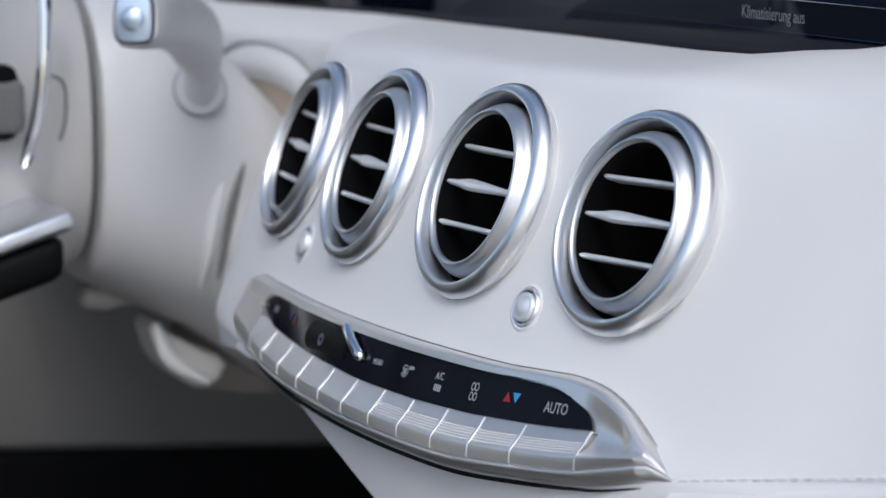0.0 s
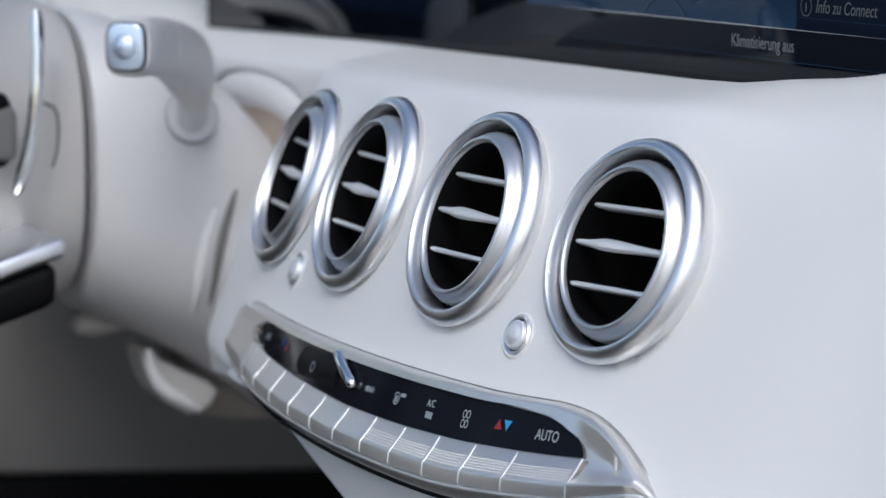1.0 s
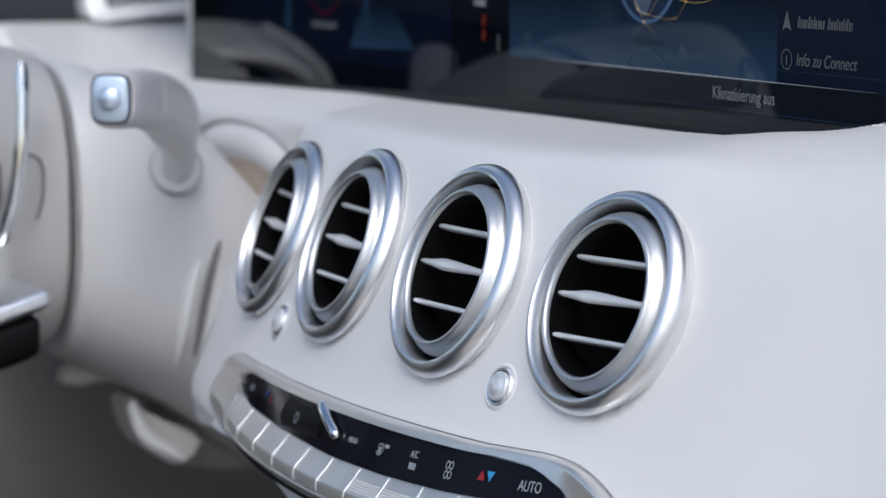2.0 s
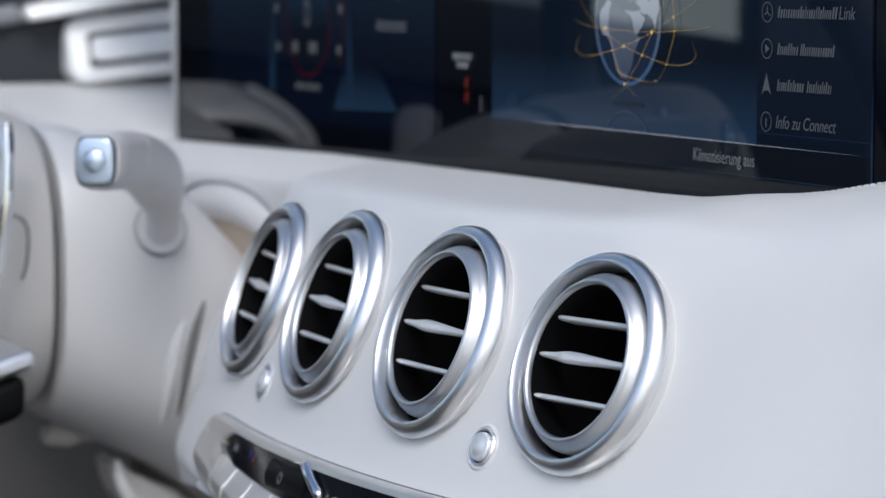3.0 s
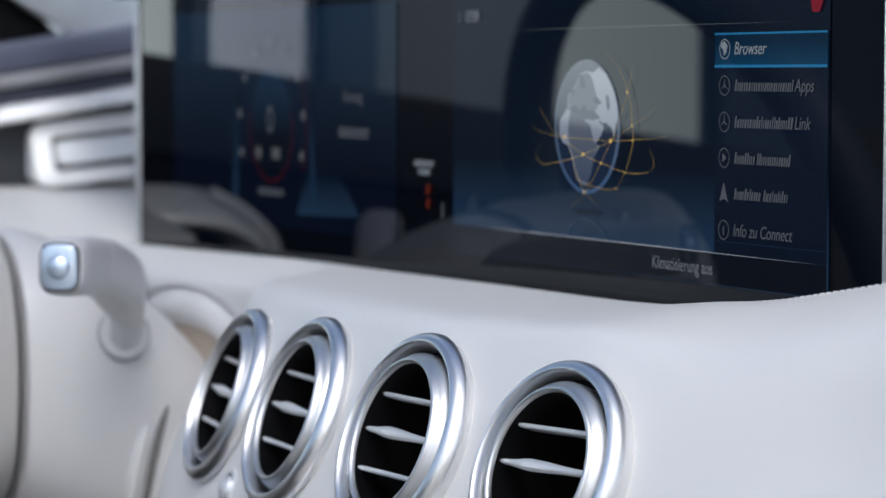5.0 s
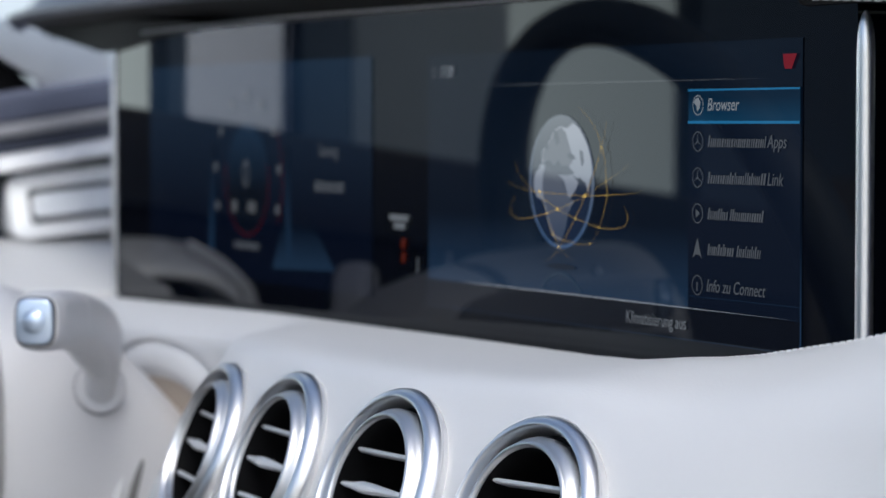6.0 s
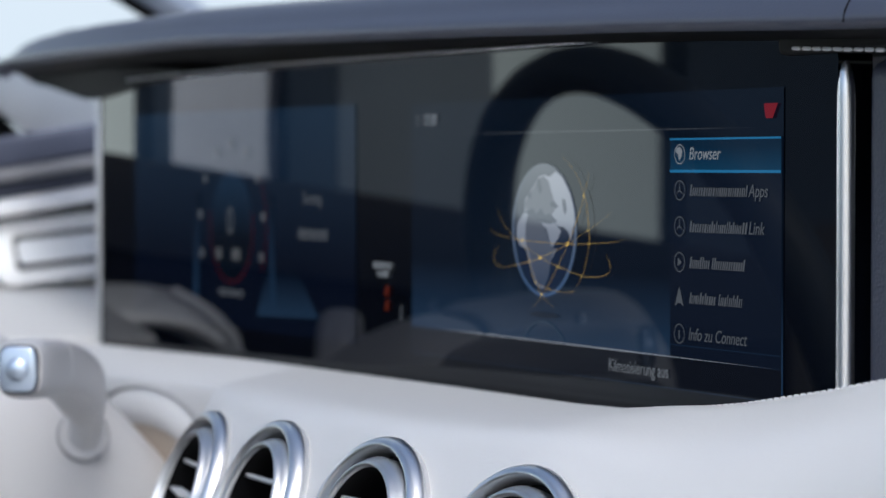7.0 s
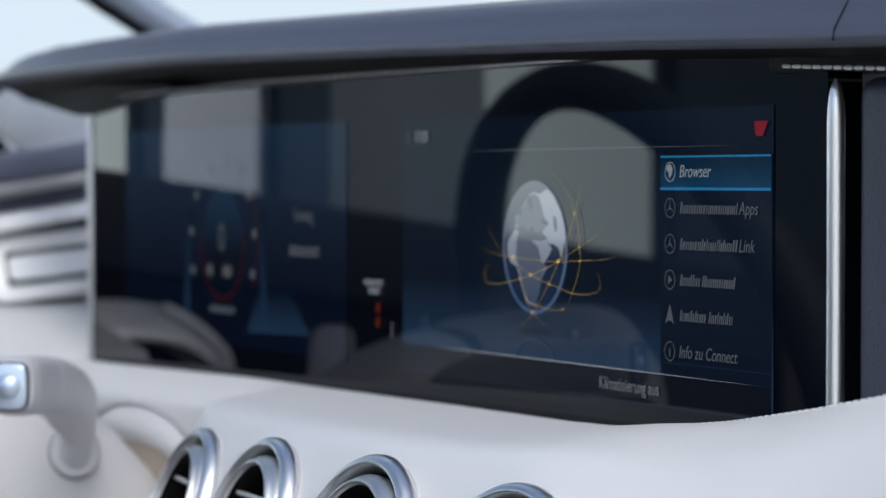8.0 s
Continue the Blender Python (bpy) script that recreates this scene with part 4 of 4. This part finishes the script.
part("shroud", strip_mesh(rows, True, True), SHELL, column, flat=50)
def column_lever(name, label, root, tip, side_x, button):
    """A thick lever that rises from a round socket and ends in a squared head with a push button."""
    q = lambda x, y, z: Vector((x * side_x, y, z))
    aim = q(-1, 0.1, -0.35)
    part("lever_socket", revolve([(0.0124, -0.010), (0.0124, -0.0016), (0.0118, -0.0010), (0.0001, -0.0006)], 40, look(root, root + aim)), SHELL, column)
    part("socket_gap", revolve([(0.0129, -0.010), (0.0129, -0.0012), (0.0125, -0.0010), (0.0125, -0.010)], 40, look(root, root + aim)), STITCHED, column, "grey ring round the lever")
    path = spline([root - q(0.012, 0, 0.006), root, root + q(0.010, -0.003, 0.0150), root + q(0.030, -0.015, 0.0290), root + q(0.059, -0.035, 0.0370), tip - q(0.018, -0.013, 0.0012), tip], 30)
    def section(i, grow=0.0):
        d = (path[min(i + 1, 29)] - path[max(i - 1, 0)]).normalized()
        side = d.cross(Vector((0, 0, 1))).normalized()
        top = side.cross(d)
        k = min(1.0, max(0.0, (i - 6) / 7.5))
        k = k * k * (3 - 2 * k)
        w, h = 0.0076 + 0.0044 * k + grow, 0.0076 + 0.0056 * k + grow
        shrink = {29: 0.86, 28: 0.97}.get(i, 1.0)
        pw = 2.0 + 1.1 * k
        return [path[i] + side * (shrink * w * math.copysign(abs(math.cos(a)) ** (2 / pw), math.cos(a))) + top * (shrink * h * math.copysign(abs(math.sin(a)) ** (2 / pw), math.sin(a))) for a in (math.tau * j / 32 for j in range(32))]
    lever = part(name, strip_mesh([section(i) for i in range(30)], True, True), SHELL, column, label, flat=50)
    ring = [section(21), section(21, 0.0002), [a.lerp(b, 0.10) for a, b in zip(section(21, 0.0002), section(22, 0.0002))], [a.lerp(b, 0.12) for a, b in zip(section(21), section(22))]]
    part("head_seam", strip_mesh(ring, True), LEATHER, lever, "fine pale seam round the head")
    if button:
        m = look(tip, tip + (path[29] - path[25]))
        def pad(hx, hy, levels):
            """A squared, rounded pad: rows of (share of the size, height)."""
            rows = [[m @ Vector((k * hx * math.copysign(abs(math.cos(a)) ** 0.5, math.cos(a)), k * hy * math.copysign(abs(math.sin(a)) ** 0.5, math.sin(a)), z)) for a in (math.tau * j / 48 for j in range(48))] for k, z in levels]
            return strip_mesh(rows, True, True)
        part("button_frame", pad(0.0091, 0.0108, ((1.0, 0.003), (1.0, -0.0012), (0.985, -0.0016), (0.95, -0.0017), (0.90, -0.0012))), DARK, lever, "dark grey button frame", flat=50)
        part("end_button", pad(0.0085, 0.0102, ((1.0, 0.002), (1.0, -0.0018), (0.985, -0.0025), (0.95, -0.0029), (0.88, -0.0031))), CHROME_BLUE, lever, "pale blue-silver end button", flat=50)
        part("dome", revolve([(0.0054, -0.0015), (0.0054, 0.0002), (0.0046, 0.0010), (0.0028, 0.0017), (0.00005, 0.0020)], 28, m @ Matrix.Translation((0, 0, -0.0030)) @ pose(0, 0, 0, 180, 0, 0)), CHROME_BLUE, lever, "silver dome on the end button")
    return lever


column_lever("selector_lever", "cream selector lever", Vector((-0.293, -0.0940, 0.8695)), Vector((-0.190, -0.1594, 0.9100)), 1, True)
column_lever("indicator_lever", "cream indicator lever", Vector((-0.437, -0.0940, 0.8330)), Vector((-0.540, -0.1580, 0.8990)), -1, False)

collar = [oval(-0.352, 0.840, rx, rz, y, 64, 2.2) for y, rx, rz in ((-0.0270, 0.0992, 0.0488), (-0.0330, 0.0985, 0.0482), (-0.0375, 0.0945, 0.0450), (-0.0412, 0.0890, 0.0405), (-0.0430, 0.0825, 0.0350), (-0.0425, 0.0765, 0.0300), (-0.0400, 0.0725, 0.0265))]
solo("column_collar", strip_mesh(collar, True), LEATHER, "white leather collar round the column", "collar", "structure", flat=60)
# inner wall of the hollow, its shade put into the tan colour
hollow = [oval(-0.352, 0.840, rx, rz, y, 64, 2.2) for y, rx, rz in ((-0.0402, 0.0729, 0.0268), (-0.0350, 0.0690, 0.0238), (-0.0240, 0.0650, 0.0205), (-0.0100, 0.0600, 0.0180))]
solo("column_gaiter", strip_mesh(hollow, True, True), TAN, "hollow between the collar and the column, its brown shade painted in tan", "gaiter", "structure", flat=60)
rim = [oval(-0.352, 0.840, rx, rz, y, 64, 2.2) for y, rx, rz in ((-0.0290, 0.1000, 0.0493), (-0.0312, 0.1004, 0.0497), (-0.0325, 0.1000, 0.0493), (-0.0330, 0.0990, 0.0485))]
solo("collar_seam", strip_mesh(rim, True), TAN, "taupe seam round the column collar", "seam", "structure")

# ---- steering wheel ----
wheel = thing("steering_wheel", "steering wheel with dark leather rim and cream hub", "steering wheel", at=(-0.37, -0.2, 0.87))
wm = Matrix.Translation((-0.373, -0.28, 0.879)) @ pose(0, 0, 0, 72, 0, 0)
bm = bmesh.new()
rows = [[wm @ Vector(((0.183 + 0.0135 * math.cos(b)) * math.cos(a), (0.183 + 0.0135 * math.cos(b)) * math.sin(a), 0.017 * math.sin(b))) for b in (math.tau * j / 16 for j in range(16))] for a in (math.tau * i / 96 for i in range(97))]
bm = strip_mesh(rows, True)
bmesh.ops.remove_doubles(bm, verts=bm.verts[:], dist=1e-5)
part("rim", bm, material("slate_leather", (0.12, 0.145, 0.165), 0.5, grain=0.2, scale=900, vary=0.05), wheel, "dark leather rim")
rows = [oval(-0.365, 0.85, rx, rz, y) for y, rx, rz in ((-0.145, 0.058, 0.062), (-0.1457, 0.066, 0.070), (-0.156, 0.070, 0.075), (-0.185, 0.072, 0.078), (-0.21, 0.075, 0.08), (-0.235, 0.075, 0.08), (-0.25, 0.06, 0.065))]
part("hub", strip_mesh(rows, True, True), CREAM, wheel, "cream leather hub", flat=50)
for s in (-1, 1):
    inlay = spline([(-0.365 + s * w, y, z) for w, y, z in ((0.0686, -0.1700, 0.8790), (0.0690, -0.1625, 0.8765), (0.0698, -0.1597, 0.8720), (0.0706, -0.1595, 0.8640), (0.0708, -0.1605, 0.8550), (0.0712, -0.1630, 0.8480))], 20)
    part("hub_seam", tube(inlay, 0.0006, 8), GREY, wheel, "dark seam in the hub's flank")
    cx = -0.365 + s * 0.09
    bm = block(cx - 0.04, cx + 0.04, -0.26, -0.178, 0.792, 0.812, 0.006, 3)
    for v in bm.verts:
        v.co.z += 0.3 * (v.co.y + 0.178)
    spoke = part("spoke", bm, BLACK, wheel, "black spoke")
    bm = block(cx - 0.04, cx + 0.041, -0.255, -0.1745, 0.813, 0.822, 0.003, 3)
    for v in bm.verts:
        v.co.z += 0.3 * (v.co.y + 0.178)
    part("spoke_trim", bm, SATIN, spoke, "silver spoke trim")
    px = -0.365 + s * 0.086
    bm = tube(spline([(px, -0.1735, 0.922), (px + s * 0.004, -0.175, 0.89), (px + s * 0.004, -0.179, 0.86), (px, -0.185, 0.838)], 16), [0.002] + [0.0032] * 14 + [0.0015], 10)
    part("shift_paddle", bm, CHROME, wheel, "chrome shift paddle")
    bm = block(px - 0.012, px + 0.004, -0.225, -0.186, 0.850, 0.885, 0.006, 3)
    switch = part("switch_block", bm, BLACK, wheel, "dark switch block")
    part("switch_cap", block(px - 0.010, px + 0.0055, -0.206, -0.184, 0.853, 0.879, 0.005, 3), GREY, switch, "grey switch cap")

# ---- knee panel and small stalk under the column ----
bracket = thing("knee_bracket", "cream plastic bracket with a raised lip under the steering column", "bracket", at=(-0.34, -0.08, 0.72))
bm = outline_plate([(-0.345, y, z) for y, z in ((-0.1040, 0.7500), (-0.0975, 0.7480), (-0.0930, 0.7385), (-0.0760, 0.7330), (-0.0640, 0.7285), (-0.0640, 0.7200), (-0.0760, 0.7120), (-0.0890, 0.7195), (-0.0975, 0.7270), (-0.1015, 0.7370))], 0.030, (-1, 0, 0))
bmesh.ops.bevel(bm, geom=bm.edges[:], offset=0.0028, segments=3, affect="EDGES")
part("body", bm, CREAM, bracket)
lip_path = spline([(-0.3430, -0.1015, 0.7490), (-0.3425, -0.0990, 0.7385), (-0.3425, -0.0940, 0.7295), (-0.3425, -0.0840, 0.7225), (-0.3430, -0.0750, 0.7170)], 20)
part("lip", tube(lip_path, [0.0012 + 0.0030 * math.sin(math.pi * (i + 0.5) / 20) ** 0.6 for i in range(20)], 12), LEATHER, bracket, "pale raised lip")
bm = outline_plate([(-0.375, y, z) for y, z in ((-0.0800, 0.7420), (0.0150, 0.7420), (0.0150, 0.7020), (-0.0400, 0.7020), (-0.0680, 0.7080))], 0.02, (-1, 0, 0))
bmesh.ops.bevel(bm, geom=bm.edges[:], offset=0.003, segments=2, affect="EDGES")
solo("knee_panel", bm, material("taupe_plastic", (0.25, 0.225, 0.205), 0.6, grain=0.2, scale=700, vary=0.06), "taupe plastic panel under the dashboard", "panel", "structure")
rows = [oval(-0.385, 0.757, rx, rz, y, 20, 2.0) for y, rx, rz in ((-0.128, 0.002, 0.002), (-0.126, 0.006, 0.005), (-0.115, 0.008, 0.007), (-0.105, 0.006, 0.005), (-0.06, 0.005, 0.004))]
solo("column_stalk", strip_mesh(rows, True, True), CREAM, "small cream stalk under the steering column", "stalk")

# ---- driver's door ----
door = thing("driver_door", "driver door with layered dark and silver trim", "door", kind="structure", at=(-0.78, -0.3, 0.4))
def door_bar(name, z0, z1, depth, mat, y0=-0.62, y1=0.34, bevel=0.003, rise=0.15, lean=0.0, label=""):
    """A bar along the door that climbs towards the windscreen."""
    bm = block(-0.79, -0.75 + depth, y0, y1, z0, z1, bevel, 3)
    for v in bm.verts:
        v.co.x += lean * (z1 - v.co.z)
        v.co.z += rise * (v.co.y - 0.014)
    return part(name, bm, mat, door, label)
door_bar("upper_band", 0.998, 1.018, 0.010, BLUE_GREY, y0=-0.06, label="blue-grey leather band")
door_bar("stitched_band", 0.989, 0.9975, 0.011, STITCHED, y0=-0.06, label="light grey stitched band")
door_bar("dark_band", 0.978, 0.9885, 0.004, NAVY, y0=-0.06)
door_bar("silver_band", 0.9672, 0.9775, 0.013, PALE_SILVER, y0=-0.027, bevel=0.004, lean=0.6, label="satin silver band")
door_bar("grey_band", 0.9680, 0.9755, 0.010, STITCHED, y0=-0.06, y1=-0.0275, label="grey band beside the silver band")
door_bar("belt_line", 0.958, 1.022, 0.006, DARK, y1=-0.065, label="dark belt line")
door_bar("door_panel", 0.74, 0.966, 0.0, BLACK, y1=-0.06, label="black door panel")
door_bar("dash_end", 0.74, 0.918, 0.002, LEATHER, y0=-0.055, lean=0.45, label="white leather dash end")
door_bar("vent_surround", 0.919, 0.9655, -0.001, DARK, y0=-0.055, label="dark panel round the side vent")
bm = block(-0.748, -0.585, -0.055, 0.16, 0.86, 0.922, 0.004, 3)
for v in bm.verts:
    v.co.z -= (v.co.x + 0.748) * 0.15 if v.co.z > 0.9 else 0.0
part("end_shelf", bm, LEATHER, door, "white leather shelf")
pull = spline([(-0.722, -0.02, 0.9080), (-0.722, -0.08, 0.9092), (-0.721, -0.116, 0.9055), (-0.719, -0.137, 0.8950), (-0.717, -0.149, 0.8800), (-0.716, -0.154, 0.850)], 30)
rows = [[p + Vector(q) for q in ((-0.024, 0, 0.0120), (-0.014, 0, 0.0125), (0.014, 0, -0.0020), (0.021, 0, -0.0080), (0.021, 0, -0.0120), (0.010, 0, -0.0140), (-0.024, 0, -0.0140))] for p in pull]
part("door_pull", strip_mesh(rows, True, True), PALE_SILVER, door, "sloping pale door pull", flat=60)
edge_trim = spline([(-0.722, -0.116, 0.9165), (-0.716, -0.134, 0.9060), (-0.711, -0.147, 0.8940), (-0.708, -0.155, 0.8800), (-0.708, -0.158, 0.850)], 24)
part("pull_trim", tube(edge_trim, 0.0042, 12), PALE_SILVER, door, "bright edge of the door pull")
bm = block(-0.80, -0.742, -0.62, 0.36, 0.595, 0.735, 0.004, 3)
for v in bm.verts:
    v.co.z -= 0.077 * v.co.y if v.co.z < 0.65 else 0.0
part("lower_panel", bm, GREY, door, "grey lower panel")
bm = block(-0.80, -0.74, -0.62, 0.36, 0.32, 0.590, 0.004, 3)
for v in bm.verts:
    v.co.z -= 0.077 * v.co.y if v.co.z > 0.5 else 0.0
part("door_carpet", bm, CARPET, door, "dark carpeted base")
sail = thing("mirror_sail_panel", "pale silver-grey triangular corner trim by the windscreen", "trim panel", at=(-0.77, 0.04, 1.01))
bm = outline_plate([(-0.765, y, z) for y, z in ((-0.05, 1.075), (0.011, 1.062), (0.077, 1.040), (0.13, 1.028), (0.12, 1.016), (0.055, 1.0195), (0.034, 1.0165), (0.007, 1.038), (-0.05, 1.066))], 0.012, (1, 0, 0))
bmesh.ops.bevel(bm, geom=bm.edges[:], offset=0.003, segments=2, affect="EDGES")
part("trim_plate", bm, SATIN_SOFT, sail)
bm = outline_plate([(-0.775, y, z) for y, z in ((-0.072, 1.080), (0.007, 1.038), (0.034, 1.014), (0.034, 1.000), (-0.072, 1.000))], 0.010, (1, 0, 0))
part("dark_base", bm, BLACK, sail, "black base")
side = thing("side_vent", "silver framed side vent with bright insert", "air vent", at=(-0.75, 0.06, 0.94))
fr = [(y, z) for y, z in rounded_rect(0.0, 0.17, 0.921, 0.962, 0.010)]
inn = [(y, z) for y, z in rounded_rect(0.012, 0.16, 0.9295, 0.9525, 0.004)]
bm = bmesh.new()
lean = lambda z: 0.5 * (0.9415 - z)      # the vent leans back
a = [bm.verts.new((-0.735 + lean(z), y, z + 0.10 * y)) for y, z in fr]
b = [bm.verts.new((-0.733 + lean(z), y, z + 0.10 * y)) for y, z in inn]
c = [bm.verts.new((-0.75, y, z + 0.10 * y)) for y, z in fr]
d = [bm.verts.new((-0.75, y, z + 0.10 * y)) for y, z in inn]
for i in range(len(a)):
    j = (i + 1) % len(a)
    for p, q in ((a, b), (c, a), (b, d)):
        bm.faces.new((p[i], p[j], q[j], q[i]))
part("frame", bm, PALE_SILVER, side, "bright silver frame")
part("backing", block(-0.7495, -0.746, 0.008, 0.165, 0.925, 0.968), BLACK, side)
bm = block(-0.745, -0.735, 0.0160, 0.157, 0.9330, 0.9490, 0.004, 3)
for v in bm.verts:
    v.co.x += lean(v.co.z)
    v.co.z += 0.1 * v.co.y
part("insert", bm, LAMP_GLASS, side, "pale bright insert")

# ---- the car round the dashboard ----
car = thing("car_shell", "dark car shell with open passenger side", "car", kind="structure", at=(0, -0.6, 0.3))
part("floor_pan", block(-0.80, 0.80, -1.7, 0.55, 0.28, 0.31), CARPET, car, "dark carpeted floor")
# out of view: a beige reflector added to lighten key fronts and vent rings
part("passenger_mat", block(0.12, 0.72, -1.6, 0.2, 0.312, 0.325, 0.004, 2), SAND, car, "unseen beige sheet added on the floor to bounce light")
part("bulkhead", block(-0.80, 0.80, 0.50, 0.54, 0.31, 1.02), CARPET, car)
part("rear_wall", block(-0.80, 0.80, -1.74, -1.70, 0.28, 1.05), GREY, car)
rows = [[(x, y, 1.36 + h - 0.03 * (x / 0.7) ** 2) for y, h in ((-0.36, -0.012), (-0.30, -0.012), (-0.285, 0.0), (-0.30, 0.014), (-0.36, 0.014))] for x in np.linspace(-0.72, 0.72, 15)]
part("windscreen_header", strip_mesh(rows, True, True), LINER, car, "grey windscreen header")
for s in (-1, 1):
    bm = tube(spline([(s * 0.80, 0.42, 0.97), (s * 0.795, 0.145, 1.105), (s * 0.77, -0.1, 1.25), (s * 0.72, -0.30, 1.35)], 16), 0.019, 12, 0.7)
    part("windscreen_pillar", bm, PAINT if s > 0 else PILLAR, car)
seal = spline([(-0.793, 0.421, 0.957), (-0.788, 0.146, 1.090), (-0.763, -0.099, 1.234), (-0.713, -0.299, 1.334)], 16)
part("pillar_seal", tube(seal, 0.0048, 10), BLACK, car, "black seal along the pillar")
for y0, y1, top in ((-0.90, -0.535, 1.36), (-0.2525, -0.215, 1.30), (-0.1330, -0.1170, 1.16)):
    part("door_pillar", block(-0.80, -0.76, y0, y1, 0.88, top, 0.004, 2), PILLAR_DARK, car, "dark window pillar")
part("pillar_trim", block(-0.795, -0.762, -0.378, -0.2535, 0.93, 1.30, 0.006, 2), material("grey_blind", (0.60, 0.68, 0.72), 0.8, grain=0.2, vary=0.06), car, "grey trim beside the side window")
tint = material("tinted_glass", (0.74, 0.71, 0.82), 0.02, vary=0.0)
tint.node_tree.nodes["Principled BSDF"].inputs["Transmission Weight"].default_value = 1.0
part("quarter_window", block(-0.783, -0.779, -0.214, -0.134, 0.945, 1.16), tint, car, "lilac tinted side window", smooth=False)
part("rear_side", block(-0.80, -0.75, -1.70, -0.622, 0.31, 0.955), GREY, car)
part("sill", block(0.74, 0.80, -1.0, 0.5, 0.28, 0.40, 0.01, 3), PAINT, car)

bm = bmesh.new()
bmesh.ops.create_grid(bm, x_segments=8, y_segments=8, size=600)
solo("ground", bm, ASPHALT, "pale concrete ground under the car", "ground", "structure", smooth=False)

# daylight outside is put in as emission, for the display glass to mirror
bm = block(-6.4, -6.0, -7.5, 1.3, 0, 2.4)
solo("backdrop", bm, glowing("glowing_distance", (0.93, 0.98, 0.90), 1.9, 0.9), "glowing block added for the bright distance beyond the side windows", "backdrop", "structure", smooth=False)

bm = block(-46, -45, 4, 70, -1, 40)
solo("backdrop", bm, glowing("hazy_sky", (0.90, 0.96, 1.0), 0.64, 0.9), "bright hazy sky beyond the windscreen", "sky", "structure", smooth=False)
